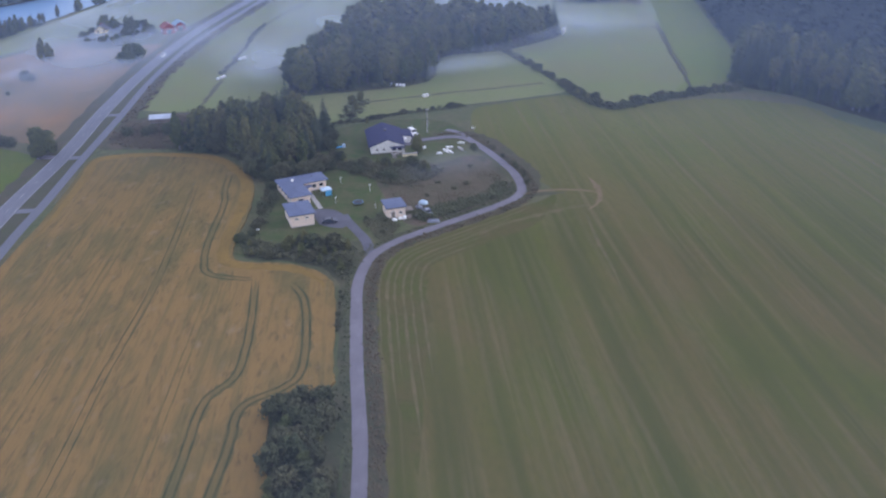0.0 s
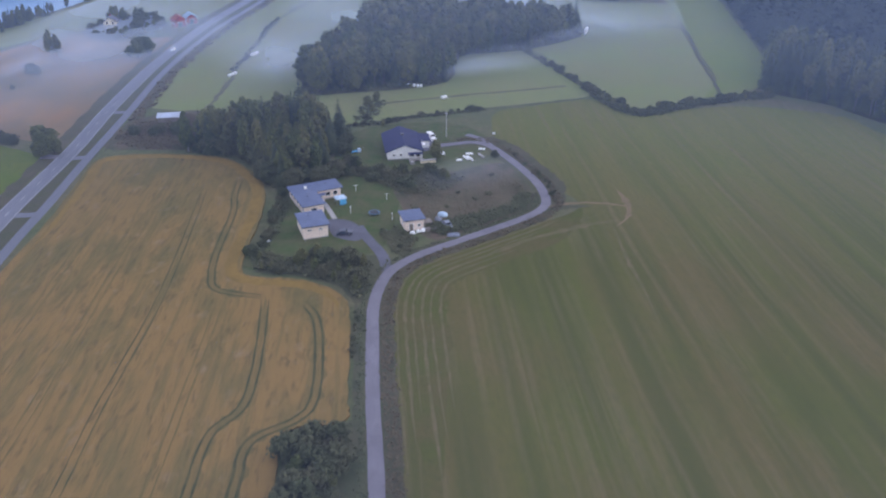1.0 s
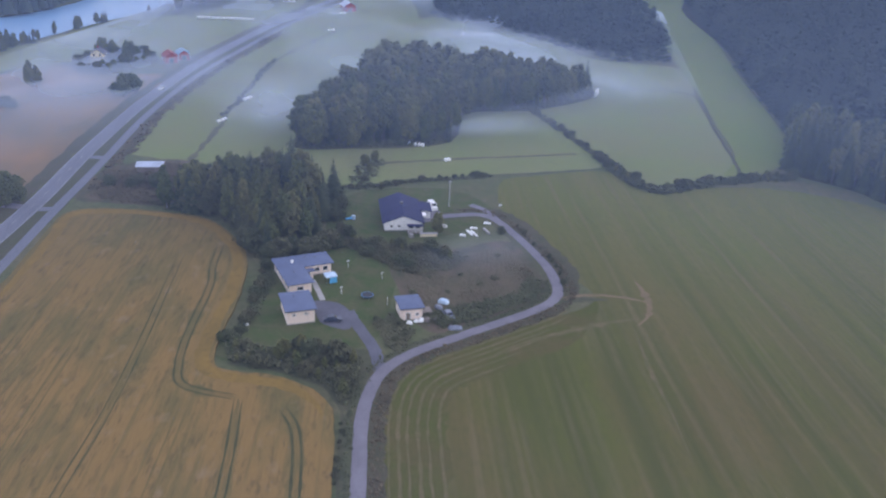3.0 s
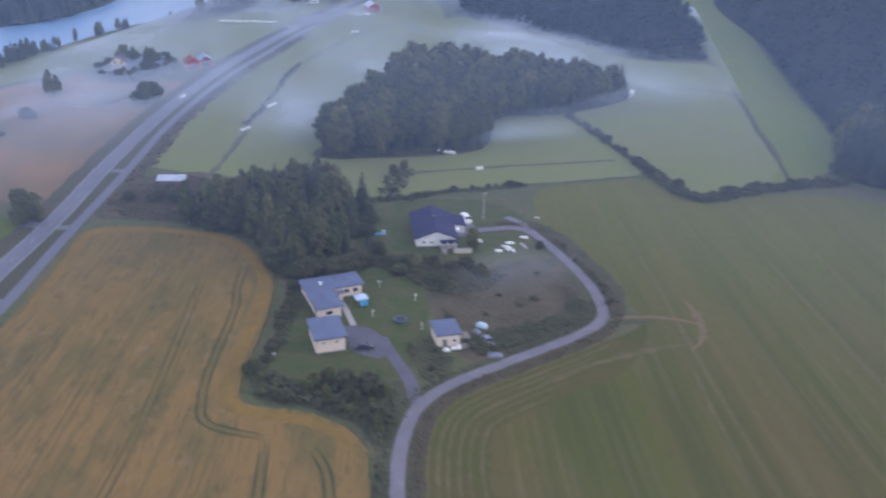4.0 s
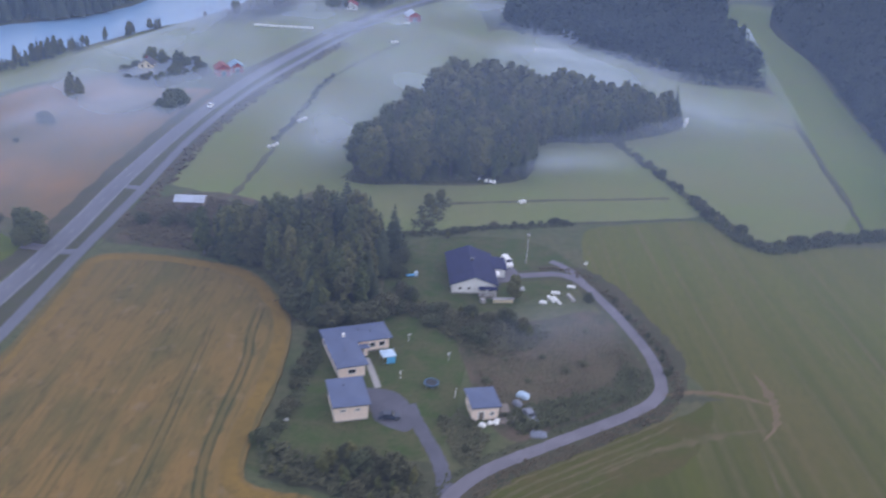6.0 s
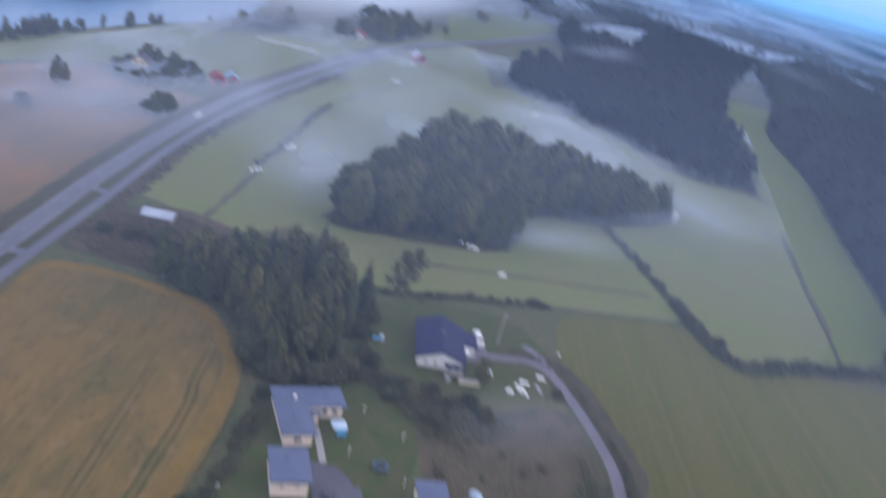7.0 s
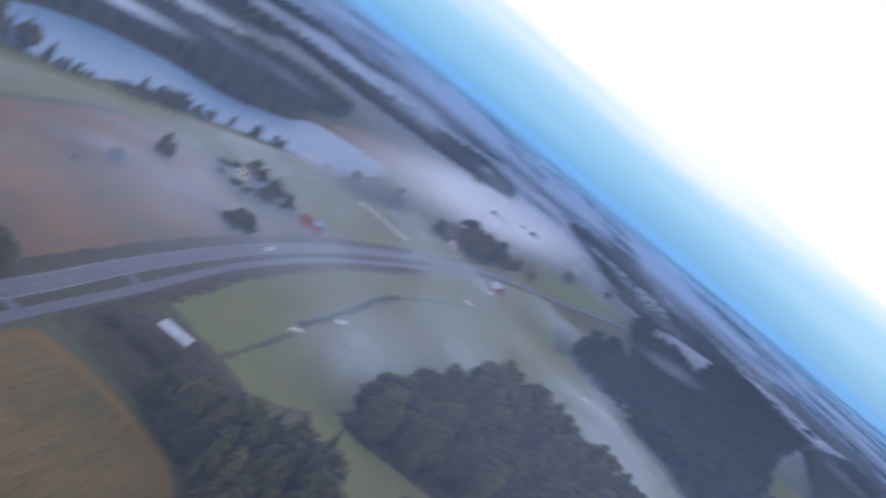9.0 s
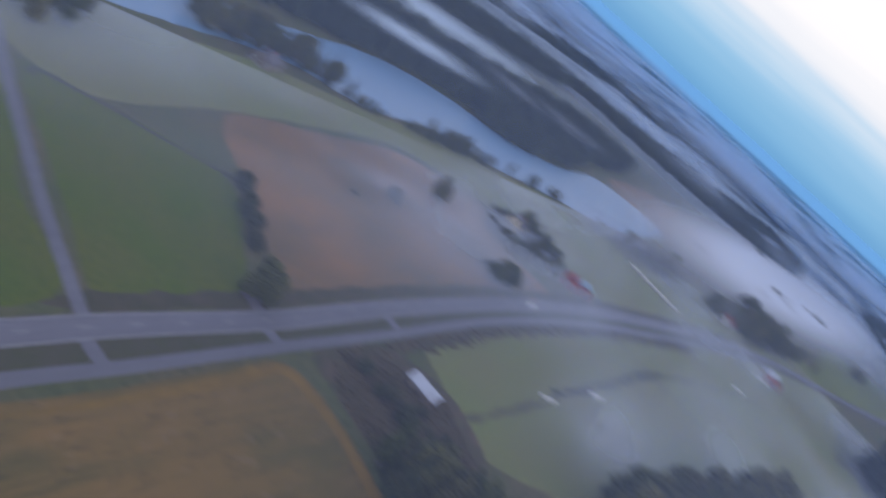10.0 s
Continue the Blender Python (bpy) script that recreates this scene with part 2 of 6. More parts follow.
M_GREYWOOD = plain("weathered_boards", (0.21, 0.18, 0.15), (0.13, 0.11, 0.10), 0.85)
# near-black colour on solid door leaves, painting the shade inside open doorways
M_DARK = plain("painted_opening_shade", (0.03, 0.03, 0.035), (0.02, 0.02, 0.02), 0.6)
M_CONCRETE = plain("concrete", (0.36, 0.35, 0.33), (0.25, 0.24, 0.22), 0.85)
M_STEEL = plain("galvanised_steel", (0.42, 0.44, 0.46), (0.30, 0.31, 0.32), 0.45, 0.6)
M_BLACKMESH = plain("black_fabric", (0.035, 0.038, 0.045), (0.05, 0.05, 0.05), 0.8)
M_BLUEPAD = plain("blue_padding", (0.06, 0.13, 0.22), (0.05, 0.09, 0.14), 0.6)
M_BLUE = plain("bright_blue_tarp", (0.10, 0.42, 0.75), (0.08, 0.30, 0.55), 0.5)
M_PALEBLUE = plain("pale_tarp", (0.46, 0.60, 0.74), (0.34, 0.44, 0.56), 0.5)
M_WRAP = plain("white_bale_wrap", (0.86, 0.87, 0.86), (0.70, 0.72, 0.72), 0.35, 0.0, 0.4, 0.2)
M_CARWHITE = plain("white_car_paint", (0.82, 0.82, 0.82), (0.70, 0.70, 0.70), 0.3, 0.0, 0.5, 0.2, 0.0, 0.6)
M_CARDARK = plain("dark_car_paint", (0.035, 0.045, 0.075), (0.05, 0.06, 0.08), 0.3, 0.0, 0.5, 0.2, 0.0, 0.6)
M_CARGREY = plain("grey_car_paint", (0.16, 0.18, 0.23), (0.12, 0.13, 0.16), 0.35, 0.0, 0.5, 0.2, 0.0, 0.6)
M_TYRE = plain("rubber", (0.025, 0.025, 0.027), (0.04, 0.04, 0.04), 0.85)
M_POLE = plain("weathered_pole", (0.40, 0.39, 0.38), (0.28, 0.27, 0.26), 0.85)
M_BARK = plain("bark", (0.10, 0.085, 0.07), (0.06, 0.05, 0.045), 0.9)
M_BIRCHBARK = plain("birch_bark", (0.20, 0.19, 0.175), (0.09, 0.085, 0.08), 0.8)
M_SPRUCE = leafy("spruce_needles", (0.030, 0.042, 0.022), (0.062, 0.074, 0.036), (0.058, 0.068, 0.032))
M_PINE = leafy("pine_needles", (0.046, 0.058, 0.028), (0.115, 0.124, 0.054), (0.120, 0.112, 0.050))
M_BIRCH = leafy("birch_leaves", (0.050, 0.066, 0.024), (0.136, 0.148, 0.054), (0.160, 0.148, 0.058), 0.6)
M_BUSH = leafy("willow_leaves", (0.060, 0.072, 0.036), (0.094, 0.102, 0.050), (0.104, 0.096, 0.052), 0.6)
M_WEEDS = leafy("weed_leaves", (0.078, 0.072, 0.040), (0.112, 0.090, 0.056), (0.105, 0.084, 0.050))
M_FARTREES = leafy("distant_conifers", (0.020, 0.032, 0.024), (0.040, 0.052, 0.034), (0.034, 0.044, 0.030))

M_GLASS, nt, b = shader("window_glass")
b.inputs["Base Color"].default_value = (0.025, 0.03, 0.04, 1)
b.inputs["Roughness"].default_value = 0.06
b.inputs["Specular IOR Level"].default_value = 0.8
bumped(nt, b, grain(nt, placed(nt, 0, (1, 1, 1), False), 0.8, 2), 0.05, 0.02)

M_WATER, nt, b = shader("sky_tinted_lake_water")
# base colour carries the blue of the reflected sky; specular is kept low
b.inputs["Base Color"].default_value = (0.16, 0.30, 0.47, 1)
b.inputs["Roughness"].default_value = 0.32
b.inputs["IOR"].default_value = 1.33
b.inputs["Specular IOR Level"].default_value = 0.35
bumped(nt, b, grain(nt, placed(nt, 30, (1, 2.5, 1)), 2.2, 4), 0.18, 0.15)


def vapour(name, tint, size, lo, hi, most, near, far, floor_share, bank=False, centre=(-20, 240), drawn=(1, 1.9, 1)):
    """A thin see-through tinted layer, for mist and for painted-in haze: patchy, thicker away from the farm, or, for a
    bank, thinning to its rim.
    """
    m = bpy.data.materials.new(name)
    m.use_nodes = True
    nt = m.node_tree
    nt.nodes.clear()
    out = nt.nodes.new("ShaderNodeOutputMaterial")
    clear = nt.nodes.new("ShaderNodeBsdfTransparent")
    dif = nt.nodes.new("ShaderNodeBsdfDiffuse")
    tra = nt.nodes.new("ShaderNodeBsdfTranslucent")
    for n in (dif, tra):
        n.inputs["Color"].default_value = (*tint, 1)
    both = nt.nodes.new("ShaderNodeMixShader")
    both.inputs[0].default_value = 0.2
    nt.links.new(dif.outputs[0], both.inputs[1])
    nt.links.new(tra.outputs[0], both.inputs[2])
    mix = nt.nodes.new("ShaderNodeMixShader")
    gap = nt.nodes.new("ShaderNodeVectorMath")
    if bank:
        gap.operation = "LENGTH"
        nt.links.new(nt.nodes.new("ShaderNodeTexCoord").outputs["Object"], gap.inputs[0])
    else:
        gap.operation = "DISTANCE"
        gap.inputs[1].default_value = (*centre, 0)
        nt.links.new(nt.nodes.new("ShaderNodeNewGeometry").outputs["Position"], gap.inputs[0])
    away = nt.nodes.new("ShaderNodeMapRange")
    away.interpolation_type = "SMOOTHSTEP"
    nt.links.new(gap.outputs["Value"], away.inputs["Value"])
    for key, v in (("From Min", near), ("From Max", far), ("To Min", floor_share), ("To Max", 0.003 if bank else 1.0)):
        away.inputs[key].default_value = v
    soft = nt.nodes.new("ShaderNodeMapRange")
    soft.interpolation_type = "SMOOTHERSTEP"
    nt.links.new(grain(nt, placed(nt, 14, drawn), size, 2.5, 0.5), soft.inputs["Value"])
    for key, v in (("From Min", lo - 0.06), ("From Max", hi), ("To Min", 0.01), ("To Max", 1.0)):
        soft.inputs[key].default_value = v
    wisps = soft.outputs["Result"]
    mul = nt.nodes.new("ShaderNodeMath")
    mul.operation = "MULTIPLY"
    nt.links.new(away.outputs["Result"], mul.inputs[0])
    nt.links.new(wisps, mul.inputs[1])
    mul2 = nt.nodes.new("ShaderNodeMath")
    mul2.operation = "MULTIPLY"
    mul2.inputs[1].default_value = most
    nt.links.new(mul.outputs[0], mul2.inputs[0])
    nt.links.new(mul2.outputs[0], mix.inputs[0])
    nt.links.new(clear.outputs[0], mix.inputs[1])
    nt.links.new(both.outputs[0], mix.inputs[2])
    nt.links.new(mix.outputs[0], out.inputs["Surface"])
    return m


# ---- mesh helpers ----
def thing(name, label, category, m=None, group="", kind=""):
    ob = new(name)
    ob.empty_display_size = 0.5
    if m is not None:
        ob.matrix_world = m
    return tagged(ob, label, category, group, kind)


def mesh_of(name, bm, material, smooth=False):
    me = bpy.data.meshes.new(name)
    bm.to_mesh(me)
    bm.free()
    me.materials.append(material)
    if smooth:
        me.polygons.foreach_set("use_smooth", [True] * len(me.polygons))
    return me


def part(name, bm, material, parent, label="", at=None, smooth=False):
    ob = new(name, mesh_of(name, bm, material, smooth) if isinstance(bm, bmesh.types.BMesh) else bm)
    ob.parent = parent
    if at is not None:
        ob.matrix_basis = at
    return tagged(ob, label)


def whole(name, bm, material, label, category="", kind="", group="", at=None, smooth=False):
    ob = new(name, mesh_of(name, bm, material, smooth))
    if at is not None:
        ob.matrix_basis = at
    return tagged(ob, label, category, group, kind)


def add_box(bm, x0, x1, y0, y1, z0, z1, bevel=0.0):
    vs = bmesh.ops.create_cube(bm, size=1, matrix=Matrix.Translation(((x0 + x1) / 2, (y0 + y1) / 2, (z0 + z1) / 2)) @ Matrix.Diagonal((x1 - x0, y1 - y0, z1 - z0, 1)))["verts"]
    if bevel:
        edges = list({e for v in vs for e in v.link_edges})
        bmesh.ops.bevel(bm, geom=edges, offset=bevel, segments=2, affect="EDGES", profile=0.6)
    return bm


def box(x0, x1, y0, y1, z0, z1, bevel=0.0):
    return add_box(bmesh.new(), x0, x1, y0, y1, z0, z1, bevel)


def add_rod(bm, a, b, r0, r1=None, sides=8):
    a, b = Vector(a), Vector(b)
    d = b - a
    bmesh.ops.create_cone(bm, cap_ends=True, segments=sides, radius1=r0, radius2=r0 if r1 is None else r1, depth=d.length,
                          matrix=Matrix.Translation((a + b) / 2) @ d.to_track_quat("Z", "Y").to_matrix().to_4x4())
    return bm


def rod(a, b, r0, r1=None, sides=8):
    return add_rod(bmesh.new(), a, b, r0, r1, sides)


def spline(points, steps=6, closed=False):
    """A smooth line through plan points."""
    pts = [Vector(p[:2]) for p in points]
    n = len(pts)
    out = []
    for i in range(n if closed else n - 1):
        p0 = pts[(i - 1) % n] if closed or i > 0 else pts[0] * 2 - pts[1]
        p1, p2 = pts[i], pts[(i + 1) % n]
        p3 = pts[(i + 2) % n] if closed or i + 2 < n else pts[-1] * 2 - pts[-2]
        for k in range(steps):
            s = k / steps
            out.append(0.5 * (2 * p1 + (p2 - p0) * s + (2 * p0 - 5 * p1 + 4 * p2 - p3) * s * s + (3 * p1 - p0 - 3 * p2 + p3) * s ** 3))
    if not closed:
        out.append(pts[-1])
    return out


def ragged(line, amount, seed):
    rnd = random.Random(seed)
    return [p + Vector((rnd.uniform(-amount, amount), rnd.uniform(-amount, amount))) for p in line]


def sheet(name, outline, z, material, label, category, steps=5, rag=0.3, depth=0.0, parent=None):
    """A piece of land with a soft outline, depth metres thick, its top at z."""
    line = ragged(spline(outline, steps, True), rag, len(outline))
    bm = bmesh.new()
    vs = [bm.verts.new((p.x, p.y, z)) for p in line]
    edges = [bm.edges.new((vs[i], vs[(i + 1) % len(vs)])) for i in range(len(vs))]
    bmesh.ops.triangle_fill(bm, edges=edges, use_beauty=True)
    bm.normal_update()
    for f in bm.faces:
        if f.normal.z < 0:
            f.normal_flip()
    if depth:
        rim = [(vs[i].co.copy(), vs[(i + 1) % len(vs)].co.copy()) for i in range(len(vs))]
        for a, c in rim:
            q = [bm.verts.new(p) for p in (a, c, c - Vector((0, 0, depth)), a - Vector((0, 0, depth)))]
            bm.faces.new(q)
    return whole(name, bm, material, label, category, "structure")


def ribbon(name, line, width, z, material, label, category, rag=0.0, dashes=None, side=0.0, kind="structure", parent=None, taper=0):
    """A strip along a smooth line; dashes: (length, gap); taper: rows over which its ends narrow."""
    bm = bmesh.new()
    rnd = random.Random(len(line))
    rows, run = [], 0.0
    for i, p in enumerate(line):
        d = (line[min(i + 1, len(line) - 1)] - line[max(i - 1, 0)]).normalized()
        n = Vector((-d.y, d.x))
        w = [width / 2 + rnd.uniform(-rag, rag) for _ in range(2)]
        if taper:
            w = [v * min(1.0, (i + 0.3) / taper, (len(line) - i - 0.7) / taper) for v in w]
        c = p + n * side
        rows.append([bm.verts.new((*(c - n * w[0]), z)), bm.verts.new((*(c + n * w[1]), z))])
    for i, (a, c) in enumerate(zip(rows, rows[1:])):
        run += (line[i + 1] - line[i]).length
        if dashes and run % (dashes[0] + dashes[1]) > dashes[0]:
            continue
        bm.faces.new((a[0], c[0], c[1], a[1])).normal_update()
    bm.normal_update()
    for f in bm.faces:
        if f.normal.z < 0:
            f.normal_flip()
    if parent is not None:
        return part(name, bm, material, parent)
    return whole(name, bm, material, label, category, kind)


def inside(p, poly):
    hit = False
    for i in range(len(poly)):
        a, c = poly[i], poly[i - 1]
        if (a[1] > p[1]) != (c[1] > p[1]) and p[0] < (c[0] - a[0]) * (p[1] - a[1]) / (c[1] - a[1]) + a[0]:
            hit = not hit
    return hit


def scatter(poly, gap, seed, most=100000):
    """Places inside a plan outline, at least about gap apart."""
    rnd = random.Random(seed)
    xs, ys = [p[0] for p in poly], [p[1] for p in poly]
    out = []
    x = min(xs)
    row = 0
    while x < max(xs):
        y = min(ys) + (row % 2) * gap / 2
        while y < max(ys):
            p = (x + rnd.uniform(-0.4, 0.4) * gap, y + rnd.uniform(-0.4, 0.4) * gap)
            if inside(p, poly):
                out.append(p)
            y += gap
        x += gap * 0.87
        row += 1
    rnd.shuffle(out)
    return out[:most]


# ---- trees ----
def spruce_crown(h, r, seed, levels=15, around=9):
    """Drooping, tapered branches in whorls."""
    rnd = random.Random(seed)
    verts, faces = [], []
    for k in range(levels):
        s = k / (levels - 1)
        z = h * (0.10 + 0.88 * s)
        reach = r * (1 - s) ** 0.85 + 0.12
        for j in range(max(4, int(around * (1 - 0.45 * s)))):
            a = 2 * math.pi * (j + rnd.random() * 0.8 + k * 0.37) / max(4, int(around * (1 - 0.45 * s)))
            q = reach * rnd.uniform(0.65, 1.15)
            droop = q * rnd.uniform(0.30, 0.55)
            w = q * rnd.uniform(0.28, 0.42) + 0.12
            ca, sa = math.cos(a), math.sin(a)
            i = len(verts)
            verts += [(0, 0, z + 0.1 * q), (ca * q * 0.55 - sa * w, sa * q * 0.55 + ca * w, z - droop * 0.55), (ca * q, sa * q, z - droop),
                      (ca * q * 0.55 + sa * w, sa * q * 0.55 - ca * w, z - droop * 0.55), (ca * q * 0.55, sa * q * 0.55, z - droop * 0.2)]
            faces += [(i, i + 1, i + 4), (i + 1, i + 2, i + 4), (i + 2, i + 3, i + 4), (i + 3, i, i + 4)]
    i = len(verts)
    verts += [(0.12, 0, h * 0.93), (-0.06, 0.1, h * 0.93), (-0.06, -0.1, h * 0.93), (0, 0, h * 1.04)]
    faces += [(i, i + 1, i + 3), (i + 1, i + 2, i + 3), (i + 2, i, i + 3)]
    return verts, faces


def leaf_crown(h, r, low, seed, clumps=520, size=0.55, lobes=9, tall=1.0, cone=False):
    """Leaf clumps, bent and turned at random, gathered in uneven lobes with gaps between."""
    rnd = random.Random(seed)
    centres = []
    for k in range(lobes):
        s = (k + 0.5) / lobes
        z = low + (h - low) * (0.12 + 0.80 * s)
        wide = r * (math.sin(math.pi * min(0.97, 0.18 + 0.72 * s)) ** 0.8 if not cone else min(1.0, 0.5 + 2.5 * s) * (1.03 - s) ** 0.6)
        a = k * 2.4 + rnd.random()
        q = rnd.uniform(0.35, 0.8)
        centres.append((Vector((math.cos(a) * wide * q, math.sin(a) * wide * q, z)), wide * rnd.uniform(0.34, 0.62)))
    verts, faces = [], []
    for k in range(clumps):
        c, rr = centres[k % lobes]
        d = Vector((rnd.gauss(0, 1), rnd.gauss(0, 1), rnd.gauss(0, 1))).normalized()
        p = c + Vector((d.x * rr, d.y * rr, d.z * rr * 1.15 * tall)) * rnd.uniform(0.55, 1.08)
        n = (d + Vector((rnd.gauss(0, 0.5), rnd.gauss(0, 0.5), rnd.gauss(0, 0.5) + 0.3))).normalized()
        u = n.orthogonal().normalized()
        v = n.cross(u)
        s = size * rnd.uniform(0.6, 1.35)
        a = rnd.random() * 6.28
        i = len(verts)
        for t in range(5):
            b = a + t * 1.2566 + rnd.uniform(-0.25, 0.25)
            q = s * rnd.uniform(0.7, 1.2)
            verts.append(tuple(p + (u * math.cos(b) + v * math.sin(b)) * q - n * 0.35 * s))
        verts.append(tuple(p + n * 0.25 * s))
        faces += [(i + t, i + (t + 1) % 5, i + 5) for t in range(5)]
    return verts, faces


def raw_mesh(name, verts, faces, material):
    me = bpy.data.meshes.new(name)
    me.from_pydata(verts, [], faces)
    me.materials.append(material)
    return me


def trunk_mesh(h, r, seed, limbs=6, bark=None, low=0.3):
    rnd = random.Random(seed)
    bm = bmesh.new()
    pts = [Vector((rnd.gauss(0, 0.02) * h * s, rnd.gauss(0, 0.02) * h * s, h * s * 0.86)) for s in (0, 0.33, 0.66, 1)]
    pts[0].z = -0.2
    for k in range(3):
        add_rod(bm, pts[k], pts[k + 1], r * (1 - 0.28 * k), r * (1 - 0.28 * (k + 1)), 7)
    for k in range(limbs):
        s = low + (0.8 - low) * k / max(1, limbs - 1)
        a = k * 2.4 + rnd.random()
        q = h * 0.2 * (1.1 - 0.6 * s)
        z = h * 0.86 * s
        add_rod(bm, (0, 0, z), (math.cos(a) * q, math.sin(a) * q, z + q * 0.8), r * 0.35, r * 0.12, 5)
    return mesh_of("trunk", bm, bark or M_BARK)


def tree_kind(kind, seed):
    """The shared meshes of one tree: trunk and crown, for a tree 10 m high."""
    if kind == "spruce":
        v, f = spruce_crown(10, 1.85, seed, 17, 10)
        return trunk_mesh(10, 0.16, seed, 0), raw_mesh("crown", v, f, M_SPRUCE)
    if kind == "pine":
        v, f = leaf_crown(10, 1.9, 3.0, seed, 520, 0.36, 11)
        return trunk_mesh(10, 0.15, seed, 5, low=0.5), raw_mesh("crown", v, f, M_PINE)
    if kind == "birch":
        v, f = leaf_crown(10, 2.5, 0.4, seed, 950, 0.40, 16, 1.25, True)
        return trunk_mesh(10, 0.13, seed, 6, M_BIRCHBARK), raw_mesh("crown", v, f, M_BIRCH)
    if kind == "broad":
        v, f = leaf_crown(10, 3.0, 0.8, seed, 1000, 0.38, 18)
        return trunk_mesh(10, 0.22, seed, 7), raw_mesh("crown", v, f, M_BIRCH)
    v, f = leaf_crown(10, 6.2, 0.0, seed, 800, 0.62, 24, 0.75)
    return trunk_mesh(7, 0.25, seed, 8, low=0.1), raw_mesh("crown", v, f, M_BUSH)


KINDS = {k: [tree_kind(k, 10 + 7 * n) for n in range(4)] for k in ("spruce", "pine", "birch", "broad", "bush")}
TREE_TEXT = {"spruce": ("spruce_tree", "dark green spruce with drooping boughs", "tree"), "pine": ("pine_tree", "dark green pine with an airy crown", "tree"),
             "birch": ("birch_tree", "green birch with a pale trunk", "tree"), "broad": ("broadleaf_tree", "broad rounded leafy tree", "tree"),
             "bush": ("willow_bush", "low grey-green willow bush", "bush")}


def plant(kind, x, y, h, seed, where, group, wide=1.0):
    rnd = random.Random(seed)
    name, label, cat = TREE_TEXT[kind]
    trunk, crown = KINDS[kind][rnd.randrange(4)]
    s = h / 10
    root = thing(name, label + " " + where, cat, Matrix.LocRotScale((x, y, 0), Euler((rnd.gauss(0, 0.02), rnd.gauss(0, 0.02), rnd.random() * 6.28)), (s * wide, s * wide, s)), group)
    part("trunk", trunk, None, root)
    part("crown", crown, None, root)
    return root


def forest(name, spots, heights, label, seed, levels=7, around=6, material=None, mix=0.2, fat=0.0):
    """A wood that nobody could count, as one mesh."""
    rnd = random.Random(seed)
    if not spots:
        return None
    forms = [spruce_crown(10, 1.9, seed + k, levels, around) for k in range(4)]
    forms += [leaf_crown(10, 2.7, 1.2, seed + 9 + k, 84, 0.85, 10, 1.1) for k in range(2)]
    if fat:
        forms = []
        for k in range(6):
            v = [(fat * math.cos(j * 1.2566 + k) * rnd.uniform(0.8, 1.2), fat * math.sin(j * 1.2566 + k) * rnd.uniform(0.8, 1.2), rnd.uniform(0.5, 2.0)) for j in range(5)]
            v += [(0.55 * fat * math.cos(j * 1.2566 + k + 0.6), 0.55 * fat * math.sin(j * 1.2566 + k + 0.6), rnd.uniform(5.5, 7.5)) for j in range(5)] + [(0, 0, rnd.uniform(9, 10.5))]
            f = [(j, (j + 1) % 5, 5 + j) for j in range(5)] + [((j + 1) % 5, 5 + (j + 1) % 5, 5 + j) for j in range(5)] + [(5 + j, 5 + (j + 1) % 5, 10) for j in range(5)]
            forms.append((v, f))
    forms = [(np.array(v), np.array(f)) for v, f in forms]
    allv, allf, base = [], [], 0
    for x, y in spots:
        v, f = forms[rnd.randrange(4) if rnd.random() > mix else 4 + rnd.randrange(2)]
        a, s = rnd.random() * 6.28, rnd.uniform(*heights) / 10
        ca, sa = math.cos(a), math.sin(a)
        w = s * rnd.uniform(0.85, 1.3)
        q = np.stack([(v[:, 0] * ca - v[:, 1] * sa) * w + x, (v[:, 0] * sa + v[:, 1] * ca) * w + y, v[:, 2] * s], 1)
        allv.append(q)
        allf.append(f + base)
        base += len(v)
    v, f = np.concatenate(allv), np.concatenate(allf)
    me = bpy.data.meshes.new(name)
    me.vertices.add(len(v))
    me.vertices.foreach_set("co", v.ravel())
    me.loops.add(f.size)
    me.loops.foreach_set("vertex_index", f.ravel())
    me.polygons.add(len(f))
    me.polygons.foreach_set("loop_start", np.arange(0, f.size, 3))
    me.update(calc_edges=True)
    me.materials.append(material or M_FARTREES)
    return tagged(new(name, me), label, "forest", "", "stuff")


# ---- ground ----
bm = bmesh.new()
bmesh.ops.create_circle(bm, cap_ends=True, segments=128, radius=4850, matrix=Matrix.Translation((-40, 100, 0)))
whole("ground", bm, M_GROUND, "rough green grassland reaching to the horizon", "ground", "structure")

GRAIN = [(-100, 137.8), (-113.7, 199.2), (-118.9, 227.7), (-125.9, 257.5), (-130.2, 275.5), (-122.7, 282.5), (-106, 285.9), (-87.4, 284.2), (-72.5, 272.3), (-63.5, 257.4), (-58.3, 237.1), (-55.7, 219.7), (-52.3, 207.8), (-46.4, 205.6), (-40.6, 205.9), (-31.6, 204.7), (-22.9, 198.4), (-18.7, 187.8), (-12.5, 161.7), (-10.7, 154.1), (-15.2, 150.8), (-21.6, 147.8), (-17.7, 131.7), (-13, 108.8), (-29, 58), (-72.5, 58)]
sheet("grain_field", GRAIN, 0.55, M_GRAIN, "ripe ochre grain field with greenish patches", "field", 5, 0.25, 0.55)
HAY = [(-8.4, 212), (-2.9, 220.4), (13.3, 237.8), (23.2, 248.7), (29, 253), (32.6, 263.2), (25.4, 275.5), (17.4, 290), (8, 306.7), (0.7, 321.9), (-1.4, 347.4), (11.6, 358.1), (25.4, 366.8), (37.7, 370.6), (44.9, 359.6), (53.6, 351.6), (69.6, 361.1), (92.5, 369.8), (114, 368.3), (133.4, 361.1), (142.1, 342.2), (174, 311.8), (261, 275.5), (261, 43.5), (8.7, 43.5), (3.8, 134.1), (-4.1, 162.4), (-8.4, 182.6), (-10.2, 195.8)]
